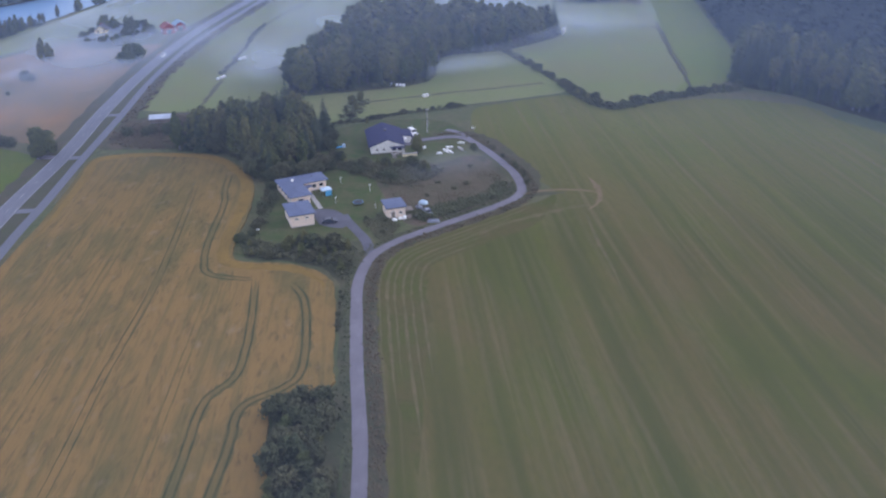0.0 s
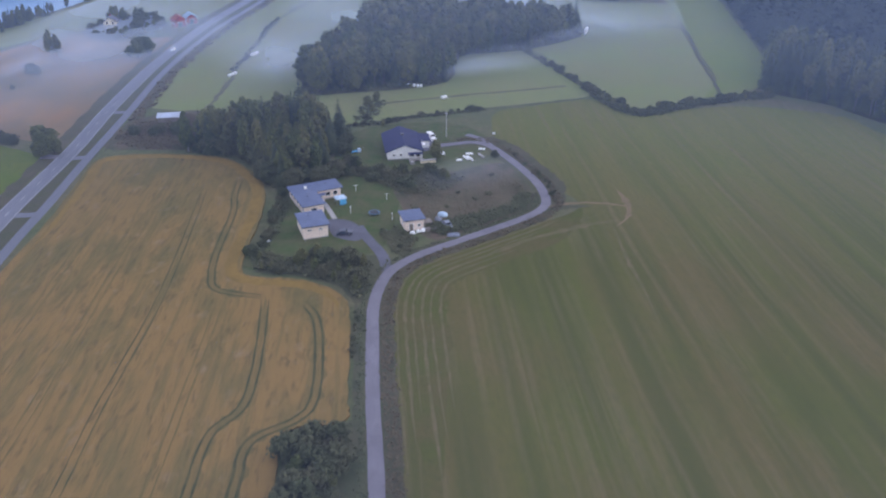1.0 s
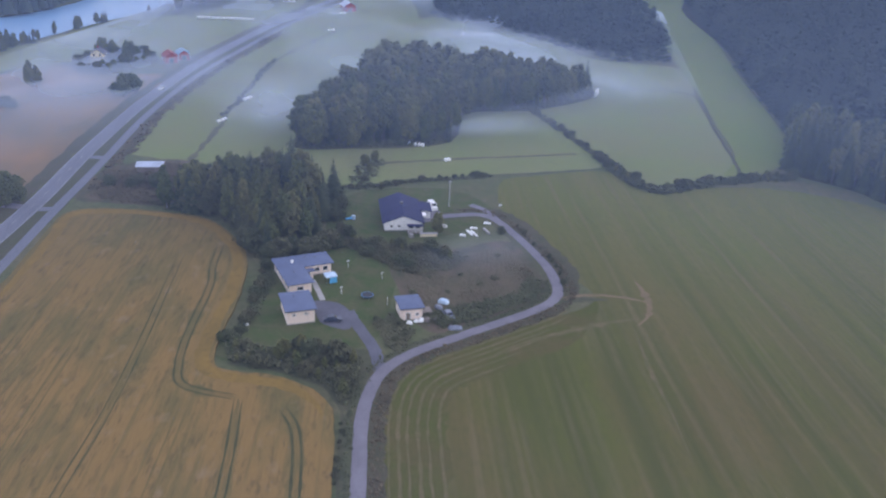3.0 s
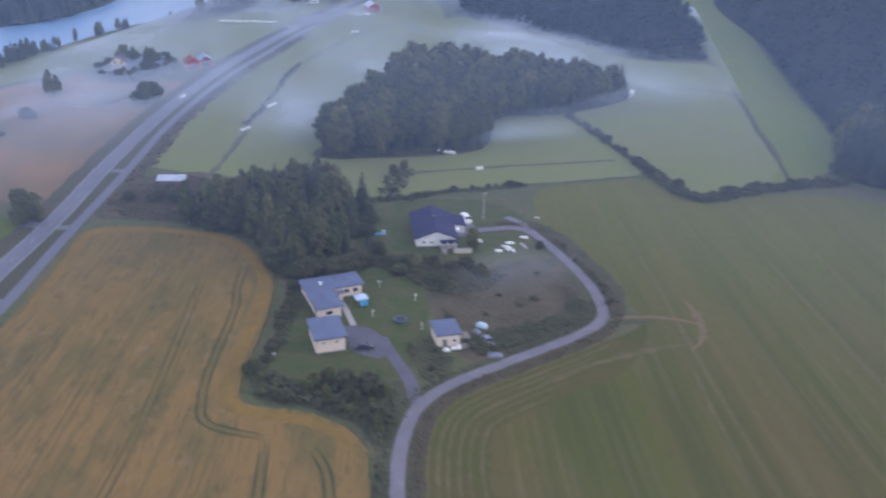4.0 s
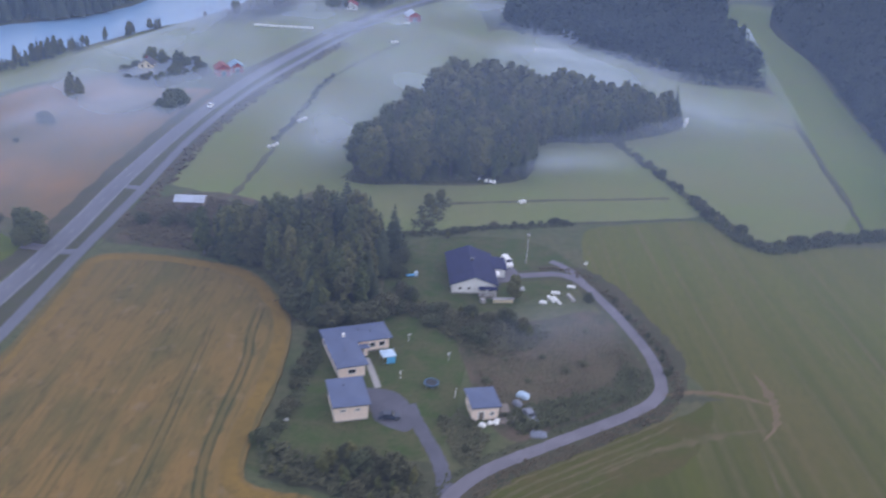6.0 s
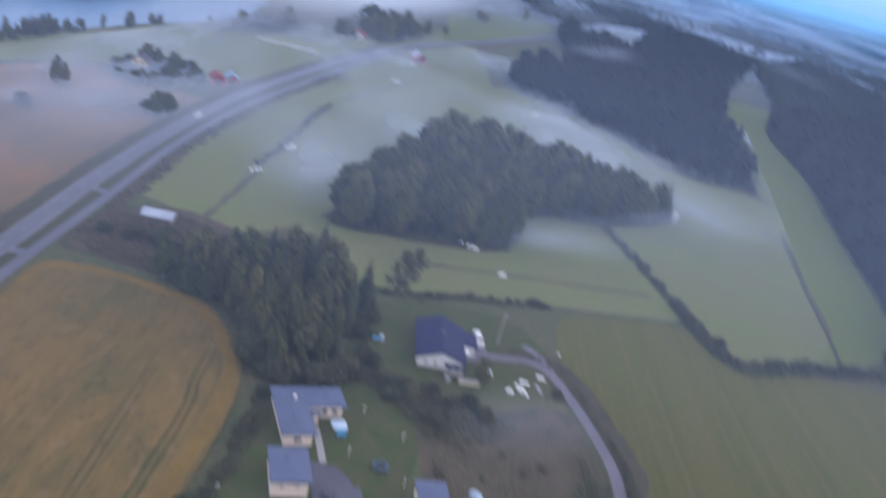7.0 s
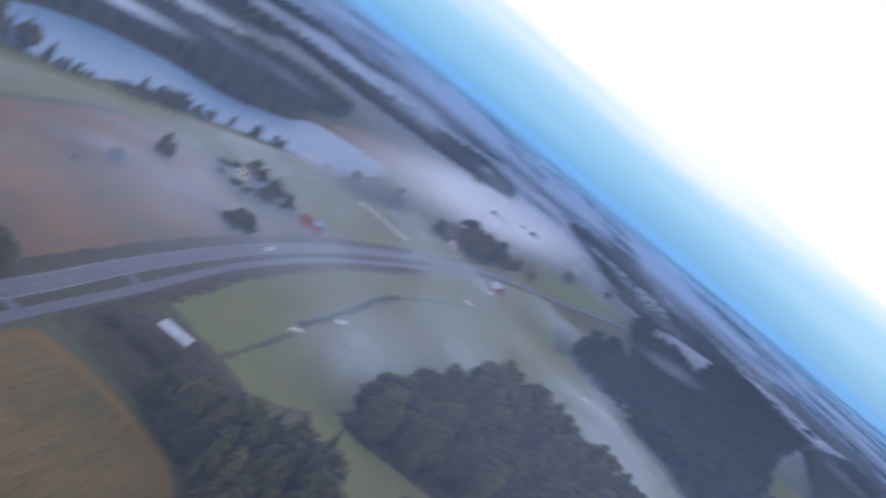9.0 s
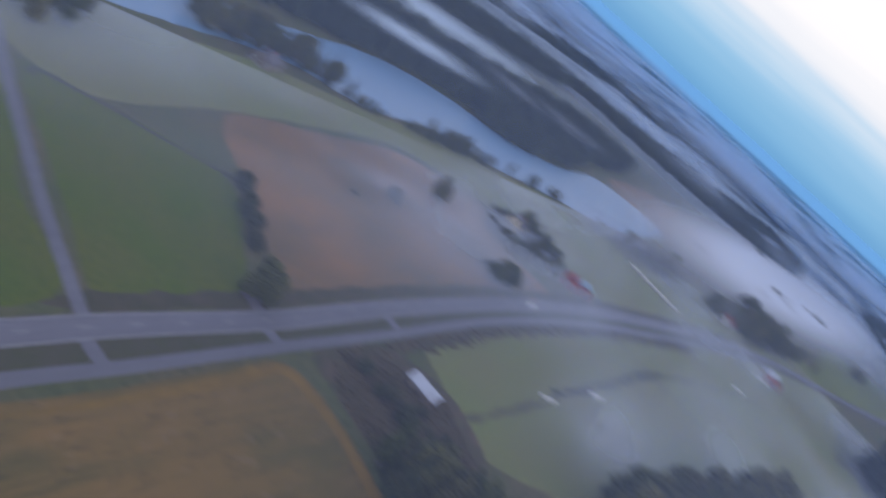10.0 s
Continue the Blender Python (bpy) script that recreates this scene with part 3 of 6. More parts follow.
sheet("mown_meadow", HAY, 0.06, M_HAY, "mown green-brown hay meadow with pale swaths", "field", 5, 0.3)
sheet("far_meadow", [(-60.9, 324.8), (-30.4, 340), (-5.1, 353.8), (32.9, 373.4), (33.4, 390.1), (20.9, 413.2), (3.6, 448.8), (-29, 435), (-27.6, 388.6), (-58, 368.3), (-89.9, 362.5), (-84.1, 336.4)], 0.054, M_MEADOW, "pale green meadow with low ditches, veiled in mist", "field")
sheet("east_meadow", [(5.8, 450.9), (22.5, 414.7), (34.8, 392.2), (44.9, 369.8), (55.1, 358.1), (68.1, 369), (82.6, 378.4), (88.7, 408.9), (86.3, 452.4), (84.4, 508.9), (84.1, 577.1), (31.9, 582.9), (-7.2, 638), (-87, 688.8), (-95.7, 580), (-84.1, 497.3), (-58, 501.7), (26.1, 497.3)], 0.046, M_MEADOW, "pale blue-green misty meadow between the woods", "field")
sheet("bright_strip", [(82.6, 379.9), (104.4, 395.8), (117.5, 440.8), (116, 555.4), (116.7, 652.5), (117.5, 833.8), (131, 935), (86, 945), (74, 850), (73, 760), (78, 669), (82, 590), (87.3, 508.9), (88.7, 452.4), (90.8, 408.9)], 0.058, M_STRIP, "bright green grass strip between dark woods", "field")
sheet("west_meadow", [(-127.6, 333.5), (-107.3, 327.7), (-89.9, 359.6), (-87, 435), (-87, 500.2), (-89.9, 580), (-95.7, 681.5), (-145, 841), (-171.1, 899), (-182.7, 870), (-184.2, 725), (-176.9, 597.4), (-171.1, 485.8), (-159.5, 406), (-145, 342.2)], 0.042, M_MEADOW, "misty pale green meadow beside the main road", "field")
sheet("stubble_field", [(-232.4, 307.7), (-196.3, 298.7), (-167.8, 292.2), (-153.1, 294.3), (-159.8, 334.1), (-170.5, 391.5), (-175.4, 435), (-185.6, 452.4), (-203, 442.2), (-220.4, 439.3), (-234.9, 453.8), (-255.5, 413.2), (-245, 354.1)], 0.05, M_TAN, "pinkish tan stubble field with mist over it", "field")
sheet("green_crop", [(-217.5, 239.8), (-218.8, 249.1), (-198.7, 291), (-168.2, 284.2), (-150.5, 275.5), (-143.5, 253.8), (-141.5, 237.1), (-171.1, 237.8)], 0.05, M_CLOVER, "bright green crop field beside the main road", "field")
sheet("green_crop_south", [(-217.5, 227.7), (-171.1, 228.4), (-140.7, 227.7), (-131.9, 174), (-123.2, 130.5), (-203, 116)], 0.054, M_CLOVER, "green crop field south of the side road", "field")
sheet("shore_meadow", [(-217.5, 249.4), (-236.3, 310.3), (-249.4, 356.7), (-261, 414.7), (-240.7, 458.2), (-217.5, 471.2), (-191.4, 493), (-185.6, 580), (-188.5, 696), (-217.5, 754), (-269.7, 627.9), (-278.4, 555.4), (-281.3, 500.2), (-290, 461.1), (-284.2, 406), (-284.2, 348), (-272.6, 290), (-275.5, 232)], 0.034, M_MEADOW, "misty green meadow sloping to the lake", "field")
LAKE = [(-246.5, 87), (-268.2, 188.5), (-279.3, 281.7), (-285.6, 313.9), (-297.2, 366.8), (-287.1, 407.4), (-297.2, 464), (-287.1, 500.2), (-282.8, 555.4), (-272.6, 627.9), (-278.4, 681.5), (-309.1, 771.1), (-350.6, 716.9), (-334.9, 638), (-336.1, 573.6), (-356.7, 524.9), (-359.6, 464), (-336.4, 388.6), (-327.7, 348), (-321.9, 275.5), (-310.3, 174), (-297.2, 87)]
sheet("lake", LAKE, 0.09, M_WATER, "calm lake with the reflected sky's pale blue painted into it", "water", 6, 0.8)
sheet("lawn", [(-59.4, 262.4), (-55.4, 243.6), (-54.4, 229.1), (-54.2, 212.0), (-44.0, 210.5), (-31.9, 216.2), (-23.9, 221.1), (-18.1, 232.7), (-20.3, 246.5), (-23.2, 268.2), (-36.2, 276.9), (-47.9, 272.6)], 0.05, M_LAWN, "short green lawn round the cream house", "lawn")
sheet("north_lawn", [(-49.3, 284.2), (-40.6, 282.8), (-21.8, 284.2), (-8.7, 298.7), (2.9, 310.3), (-2.9, 321.9), (-17.4, 333.5), (-40.6, 327.7), (-52.2, 313.2)], 0.046, M_LAWN, "green lawn round the white house", "lawn")
sheet("weedy_plot", [(-24.6, 269.7), (-8.7, 284.2), (5.1, 294.3), (13.3, 283.5), (19.1, 266.8), (17.4, 256.6), (7.2, 245), (-5.1, 233.7), (-13.8, 240.7), (-20.3, 255.2)], 0.055, M_SCRUB, "brown weedy plot grown over with tall herbs", "ground")
sheet("field_margin", [(-121.8, 288.6), (-104.4, 291.4), (-84.1, 290), (-66.7, 275.5), (-58, 284.2), (-87, 311.8), (-101.5, 330.6), (-124.7, 333.5), (-139.2, 316.1), (-134.8, 290)], 0.05, M_SCRUB, "brown rough grass behind the grain field", "ground")
sheet("hedge_floor", [(-50, 208.6), (-37.7, 208.2), (-26.1, 204.4), (-19.6, 197.2), (-16.8, 203), (-17.1, 213.2), (-19.6, 221.8), (-31.9, 218.9), (-40, 214)], 0.061, M_DITCH, "dark undergrowth between the yard and the grain", "ground")
sheet("road_verge", [(-19.6, 197.2), (-13.9, 182.7), (-9.3, 162.4), (-3.5, 133.4), (2.9, 87), (-8.7, 87), (-13, 116), (-17.7, 133.4), (-18.8, 146.4), (-10.2, 153), (-11.6, 161.7), (-18, 187.8)], 0.045, M_DITCH, "dark rough grass verge beside the gravel road", "ground")

# ---- roads ----
GRAVEL = spline([(13, 58), (5.5, 104.4), (-0.3, 134.1), (-7.5, 162.3), (-12.3, 182.6), (-15.1, 195.5), (-15.9, 206.2), (-14.6, 214.9), (-9.7, 223.6), (-0.7, 233.3), (7.5, 241.7), (15.4, 250), (20.7, 257.1), (22.5, 264.2), (20.2, 275.2), (15.8, 285.4), (8.4, 298.7), (0.7, 310), (-5.8, 313.2), (-13, 310.3), (-20.3, 307.1), (-26.8, 308.8)], 8)
ribbon("gravel_verge", GRAVEL, 6.6, 0.065, M_DITCH, "rough grass verge along the gravel road", "verge", 0.5)
ribbon("brown_verge", GRAVEL[8:100], 3.6, 0.072, M_VERGE, "brown rough verge between road and meadow", "verge", 0.5, side=-3.2, taper=5)
ribbon("brown_verge", GRAVEL[100:152], 7.0, 0.076, M_VERGE, "dark weedy strip beside the gravel road", "verge", 0.8, side=-4.6, taper=14)
ribbon("gravel_road", GRAVEL, 2.95, 0.09, M_GRAVEL, "pale grey-pink gravel farm road", "road", 0.08)
ribbon("north_loop", spline([(1.7, 308.6), (-0.9, 313.5), (-4.9, 318.4), (-9.3, 321.3)], 8), 2.6, 0.085, M_GRAVEL, "short gravel track fading into the grass", "road", 0.15)
ribbon("yard_drive", spline([(-15.7, 214), (-17.7, 219.7), (-19.7, 224), (-23.6, 229.7), (-27.3, 235.2), (-29.7, 239.2)], 8), 3.0, 0.085, M_YARD, "grey gravel drive to the cream house", "road", 0.15)
sheet("yard", [(-41, 241), (-36.2, 242.9), (-31.3, 241.3), (-27, 234.9), (-27.3, 230.3), (-30.4, 230), (-34.8, 231.7), (-37.1, 235.6)], 0.095, M_YARD, "grey gravel yard in front of the garage", "yard", 4, 0.1)
sheet("north_yard", [(-29, 313.9), (-22.5, 315.4), (-17.4, 310.3), (-18.1, 304.5), (-24.6, 300.9), (-28.3, 304.5)], 0.095, M_GRAVEL, "gravel yard beside the white house", "yard", 4, 0.1)
ribbon("garden_path", spline([(-43.8, 253.6), (-40.9, 248.8), (-37.6, 243)], 5), 1.5, 0.09, M_CONCRETE, "pale paved garden path to the porch", "path")
ribbon("tractor_track", spline([(22.8, 260.4), (31.5, 264.4), (40, 265.4), (46.2, 264.2)], 8), 1.5, 0.098, M_BARE, "bare earth tractor turning track in the meadow", "track", 0.4, taper=5)
ribbon("tractor_track", spline([(43.6, 276.5), (45.6, 271.5), (46.8, 264.5), (46.2, 256), (42.8, 249.2)], 8), 2.1, 0.102, M_BARE, "worn earth strip at the turning place", "track", 0.7, taper=12)
ribbon("faint_track", spline([(42.4, 249.0), (44.0, 238.0), (46.0, 226.0), (49.0, 213.0), (52.0, 196.0)], 8), 1.2, 0.098, M_SWATH, "pale swath running on from the turning track", "track", 0.3, taper=14)
ribbon("weedy_wedge", spline([(22.5, 257.6), (29.0, 261.2), (36.5, 263.0)], 8), 3.2, 0.094, M_DITCH, "dark weedy wedge beside the turning track", "verge", 0.6, taper=9)
ribbon("faint_track", spline([(46.0, 255.0), (37, 250.5), (28, 244.5), (17, 236.0), (8, 226.5)], 8), 2.4, 0.094, M_SWATH, "pale curved headland swath", "track", 0.7, taper=16)
MAIN = spline([(-89.9, -29), (-107.3, 101.5), (-121.8, 174), (-131.2, 217.9), (-135.9, 240), (-144, 284.9), (-156.3, 337.8), (-169.4, 408.9), (-178.4, 490.1), (-181, 587.2), (-179.8, 659.8), (-174.5, 725), (-163, 789), (-140, 877), (-106, 1042), (-60, 1160)], 12)
ribbon("main_verge", MAIN, 13.2, 0.07, M_SHOULDER, "mown grass verge of the main road", "verge", 0.4, side=-3.2)
ribbon("west_verge", MAIN[40:130], 5.0, 0.067, M_VERGE, "dark brown grass verge of the main road", "verge", 0.7, side=6.2, taper=6)
ribbon("main_road", MAIN, 6.2, 0.11, M_ASPHALT, "grey asphalt two-lane main road", "road")
ribbon("edge_line_west", MAIN, 0.14, 0.116, M_PAINT, "white painted road edge line", "road marking", side=2.8)
ribbon("edge_line_east", MAIN, 0.14, 0.116, M_PAINT, "white painted road edge line", "road marking", side=-2.8)
ribbon("centre_line", spline([tuple(p) for p in MAIN], 3), 0.14, 0.116, M_PAINT, "broken white painted centre line", "road marking", dashes=(3, 9))
BIKE = spline([(-79.8, -29), (-97.1, 101.5), (-111.6, 174), (-121.2, 216), (-125.9, 239.2), (-134.1, 275.5), (-143.8, 321.9), (-158.3, 388.6), (-167.8, 461.1), (-170.6, 529.2), (-171.8, 591.6), (-170.4, 652.5), (-165, 722)], 10)
ribbon("cycle_path", BIKE, 3.2, 0.1, M_ASPHALT, "grey asphalt cycle path beside the road", "path")
ribbon("east_verge", BIKE[52:104], 4.6, 0.064, M_VERGE, "rough brown verge beside the cycle path", "verge", 1.0, side=-3.8, taper=8)
for a, c in [((-134.1, 230.8), (-126.1, 232.9)), ((-142.1, 276.9), (-134.8, 279.6)), ((-153.7, 327.1), (-145, 328.3))]:
    ribbon("road_link", [Vector(a), (Vector(a) + Vector(c)) / 2, Vector(c)], 3.4, 0.104, M_ASPHALT, "short asphalt link between road and cycle path", "road")
ribbon("side_road", spline([(-134.8, 232.6), (-151.5, 232.6), (-171.1, 233), (-197.9, 234.6), (-213.3, 235.5), (-239.2, 237.8)], 6), 3.2, 0.1, M_ASPHALT, "grey side road running to the lake", "road", 0.1)
ribbon("farm_turnoff", spline([(-142.1, 277.8), (-146.6, 278.1), (-151.5, 277.7)], 5), 4.0, 0.1, M_GRAVEL, "short gravel field entrance", "road", 0.1)

# ditches, wheel tracks, swaths
ribbon("ditch_strip", spline([(-52.6, 351.8), (-14.9, 370.6), (25.2, 389.3)], 8), 1.8, 0.075, M_DITCH_PALE, "grassy ditch across the meadow", "ditch", 0.4)
ribbon("ditch_strip", spline([(-5.1, 353.1), (15.5, 363.4), (32.9, 372.6)], 10), 1.7, 0.08, M_DITCH, "dark grassy ditch behind the mown meadow", "ditch", 0.35)
ribbon("ditch_strip", spline([(-160, 490.5), (-136, 498), (-112, 506)], 8), 1.3, 0.07, M_DITCH_PALE, "thin grassy ditch across the meadow", "ditch", 0.3)
ribbon("ditch_strip", spline([(89.3, 382.8), (88.7, 408.9), (86.7, 452.7), (84.7, 509.2), (58, 514.8), (31.9, 510.4)], 8), 1.5, 0.075, M_DITCH, "dark grassy ditch along the meadow", "ditch", 0.3)
ribbon("ditch_strip", spline([(-113.1, 313.2), (-116, 336.4), (-121.8, 374.1), (-131.5, 423.4), (-140, 478.5), (-142.5, 515), (-140, 565), (-134, 611), (-121, 638)], 8), 1.9, 0.075, M_DITCH_PALE, "overgrown ditch through the meadow", "ditch", 1.0)
ribbon("ditch_strip", spline([(-217.5, 241.4), (-218.9, 249.4), (-198.7, 292.9), (-195.8, 298.7)], 8), 2.2, 0.075, M_DITCH, "dark ditch along the field", "ditch", 0.4)
TRACKS = ([(-75.5, 266.9), (-72.2, 253.8), (-67.9, 241.4), (-63.2, 218.2), (-59.2, 204.4), (-54.5, 197.5), (-41.9, 195.9)],
          [(-31.6, 194.6), (-26.7, 187.6), (-21.6, 172.3), (-18.6, 158), (-20.3, 151.7), (-26.8, 143.7), (-24.8, 130.4), (-21.8, 101.5)],
          [(-41.9, 195.9), (-35.7, 174.6), (-31.9, 155.2), (-34.9, 144.9), (-32.5, 129.2), (-27.6, 101.5)],
          [(-52.6, 195.6), (-44.8, 156.7), (-39.3, 128.2), (-33.4, 95.7)],
          [(-85.4, 265.5), (-67.6, 194.7), (-59.9, 150.7), (-54.7, 125.9), (-47.9, 89.9)],
          [(-98.6, 269.7), (-84.1, 200.1), (-74, 153.7), (-63.8, 101.5)], [(-113.1, 266.8), (-98.6, 203), (-88.5, 156.6), (-75.4, 101.5)], [(-75.5, 266.9), (-79, 269.7), (-83.4, 266.8), (-85.5, 261)])
for k, line in enumerate(TRACKS):
    if k in (0, 1, 2):
        ribbon("weedy_band", spline(line, 8), 2.6, 0.568 + 0.0015 * k, M_WEEDY, "greenish weedy band along the wheel tracks", "field", 0.9, taper=5)
    for off in (-0.85, 0.85):
        ribbon("wheel_track", spline(line, 8), (0.48, 0.6, 0.5)[k] if k < 3 else 0.28, 0.575 + 0.002 * k, M_TRAM if k in (0, 1, 2, 4) else M_TRAM_FAINT, "sunken green wheel track in the grain", "wheel track", 0.1, side=off, taper=4)
ribbon("headland", GRAVEL[14:104], 14.0, 0.07, M_HEADLAND, "mown headland curving along the gravel road", "field", 0.6, side=-10.4, taper=16)
for k, off in enumerate((5.6, 7.6, 9.4, 11.6, 13.6, 16.0)):
    ribbon("swath", GRAVEL[16 + 3 * (k % 3):100 - 5 * k], 0.5 + 0.25 * (k % 2), 0.077 + 0.003 * k, M_SWATH, "pale mown swath curving along the field edge", "swath", 0.2, side=-off, taper=5)
EDGE = spline(GRAIN, 5, True)
ribbon("grain_margin", EDGE[6:84], 3.2, 0.562, M_GRAIN_EDGE, "brighter ochre margin of the grain field", "field", 0.35, side=-2.6, taper=9)

# ---- buildings ----
def window(parent, x, y, z, w, h, face):
    """A window on a wall facing -y (face 0), +y (1), -x (2) or +x (3) of its house."""
    m = Matrix.Translation((x, y, z)) @ pose(0, 0, 0, 0, 0, (0, 180, -90, 90)[face])
    fr = bmesh.new()
    for x0, x1, z0, z1 in ((-w / 2, w / 2, -h / 2, -h / 2 + 0.09), (-w / 2, w / 2, h / 2 - 0.09, h / 2), (-w / 2, -w / 2 + 0.09, -h / 2 + 0.09, h / 2 - 0.09), (w / 2 - 0.09, w / 2, -h / 2 + 0.09, h / 2 - 0.09)):
        add_box(fr, x0, x1, -0.07, 0.03, z0, z1)
    win = part("window", fr, M_WHITE_TRIM, parent, "", m)
    part("pane", box(-w / 2 + 0.09, w / 2 - 0.09, -0.035, 0.0, -h / 2 + 0.09, h / 2 - 0.09), M_GLASS, win)
    part("sill", box(-w / 2 - 0.05, w / 2 + 0.05, -0.13, -0.07, -h / 2 - 0.05, -h / 2), M_STEEL, win)
    return win


def door(parent, x, y, z, w, h, face, material, label="", name="door"):
    m = Matrix.Translation((x, y, z + h / 2)) @ pose(0, 0, 0, 0, 0, (0, 180, -90, 90)[face])
    d = part(name, box(-w / 2, w / 2, -0.07, 0.02, -h / 2, h / 2, 0.015), material, parent, label, m)
    part("door_frame", add_box(add_box(box(-w / 2 - 0.1, -w / 2, -0.09, 0.02, -h / 2, h / 2 + 0.1), w / 2, w / 2 + 0.1, -0.09, 0.02, -h / 2, h / 2 + 0.1), -w / 2, w / 2, -0.09, 0.02, h / 2, h / 2 + 0.1), M_WHITE_TRIM, d)
    part("door_handle", box(w / 2 - 0.16, w / 2 - 0.06, -0.12, -0.07, -0.1, -0.04, 0.01), M_STEEL, d)
    return d


def low_roof(parent, x0, x1, y0, y1, z, rise, material, over=0.6, label="", ribs=True):
    """A low hipped sheet roof with a fascia all round."""
    bm = bmesh.new()
    a, b, c, d = x0 - over, x1 + over, y0 - over, y1 + over
    e = [bm.verts.new(p) for p in ((a, c, z), (b, c, z), (b, d, z), (a, d, z))]
    k = min(b - a, d - c) / 2 * 0.92
    t = [bm.verts.new(p) for p in ((a + k, c + k, z + rise), (b - k, c + k, z + rise), (b - k, d - k, z + rise), (a + k, d - k, z + rise))]
    for i in range(4):
        bm.faces.new((e[i], e[(i + 1) % 4], t[(i + 1) % 4], t[i]))
    bm.faces.new(t)
    lo = [bm.verts.new(v.co - Vector((0, 0, 0.05))) for v in e]
    for i in range(4):
        bm.faces.new((e[(i + 1) % 4], e[i], lo[i], lo[(i + 1) % 4]))
    bm.faces.new(lo[::-1])
    roof = part("roof", bm, material, parent, label)
    fas = bmesh.new()
    for p in ((a, b, c, c + 0.04), (a, b, d - 0.04, d), (a, a + 0.04, c + 0.04, d - 0.04), (b - 0.04, b, c + 0.04, d - 0.04)):
        add_box(fas, *p, z - 0.3, z - 0.052)
    part("fascia", fas, M_FASCIA, roof)
    return roof


def gable_roof(parent, x0, x1, y0, y1, z, rise, material, over=0.5, along="y", label="", thick=0.18):
    bm = bmesh.new()
    if along == "y":
        mid = (x0 + x1) / 2
        prof = [(x0 - over, z - rise * over / (mid - x0)), (mid, z + rise), (x1 + over, z - rise * over / (mid - x0))]
        rows = [[(px, yy, pz) for px, pz in prof] for yy in (y0 - over, y1 + over)]
    else:
        mid = (y0 + y1) / 2
        prof = [(y0 - over, z - rise * over / (mid - y0)), (mid, z + rise), (y1 + over, z - rise * over / (mid - y0))]
        rows = [[(xx, py, pz) for py, pz in prof] for xx in (x0 - over, x1 + over)]
    top = [[bm.verts.new((p[0], p[1], p[2] + thick)) for p in r] for r in rows]
    low = [[bm.verts.new(p) for p in r] for r in rows]
    for k in (0, 1):
        bm.faces.new((top[0][k], top[0][k + 1], top[1][k + 1], top[1][k]))
        bm.faces.new((low[0][k + 1], low[0][k], low[1][k], low[1][k + 1]))
        for r in (0, 1):
            bm.faces.new((top[r][k], low[r][k], low[r][k + 1], top[r][k + 1]))
    for k in (0, 2):
        bm.faces.new((top[0][k], top[1][k], low[1][k], low[0][k]))
    bmesh.ops.recalc_face_normals(bm, faces=bm.faces)
    return part("roof", bm, material, parent, label)


def gable_walls(x0, x1, y0, y1, h, rise, along="y"):
    bm = bmesh.new()
    add_box(bm, x0, x1, y0, y1, 0, h)
    if along == "y":
        mid = (x0 + x1) / 2
        ends = [[(x0, y, h), (x1, y, h), (mid, y, h + rise)] for y in (y0, y1)]
    else:
        mid = (y0 + y1) / 2
        ends = [[(x, y0, h), (x, y1, h), (x, mid, h + rise)] for x in (x0, x1)]
    t = [[bm.verts.new(p) for p in e] for e in ends]
    bm.faces.new(t[0])
    bm.faces.new(t[1][::-1])
    for k in range(3):
        bm.faces.new((t[0][k], t[1][k], t[1][(k + 1) % 3], t[0][(k + 1) % 3]))
    bmesh.ops.recalc_face_normals(bm, faces=bm.faces)
    return bm


# the cream L-shaped house; local x along its back wall, -y to the front
house = thing("cream_house", "cream brick L-shaped bungalow with blue-grey sheet roof", "house", pose(-56.3, 256.6, 0, 0, 0, 34))
part("plinth", add_box(box(0.55, 6.45, -16.6, -0.55, 0, 0.35), 6.45, 15.0, -6.9, -0.55, 0, 0.35), M_CONCRETE, house, "grey concrete plinth")
part("wall", box(0.6, 6.4, -16.5, -0.6, 0.35, 3.15), M_CREAM, house, "cream brick walls")
part("wall", box(6.4, 14.9, -6.8, -0.6, 0.35, 3.15), M_CREAM, house, "cream brick wing")
part("porch", box(6.4, 9.2, -8.9, -6.8, 0.2, 2.45), M_CREAM, house, "cream porch in the inner corner")
bm = bmesh.new()
corners = ((-0.1, 0.1), (-0.1, -17.1), (7.1, -17.1), (7.1, -7.5), (15.6, -7.5), (15.6, 0.1))
inner = ((3.5, -3.6, 3.9), (3.5, -13.4, 3.9), (3.6, -13.4, 3.9), (3.6, -3.8, 3.9), (12.0, -3.8, 3.9), (12.0, -3.6, 3.9))
lo = [bm.verts.new((x, y, 3.1)) for x, y in corners]
eave = [bm.verts.new((x, y, 3.35)) for x, y in corners]
ridge = [bm.verts.new(p) for p in inner]
for i in range(6):
    j = (i + 1) % 6
    bm.faces.new((eave[i], eave[j], ridge[j], ridge[i]))
    bm.faces.new((lo[i], lo[j], eave[j], eave[i]))
bm.faces.new(ridge)
bm.faces.new(lo[::-1])
bmesh.ops.recalc_face_normals(bm, faces=bm.faces)
roof = part("roof", bm, M_ROOF, house, "blue-grey low sheet metal roof")
part("porch_roof", box(6.5, 9.6, -9.4, -7.52, 2.46, 2.6, 0.02), M_ROOF, house)
part("chimney", add_box(box(4.1, 4.75, -5.3, -4.75, 3.5, 4.4, 0.03), 4.04, 4.81, -5.36, -4.69, 4.4, 4.5, 0.02), M_WHITE_TRIM, house, "white capped chimney")
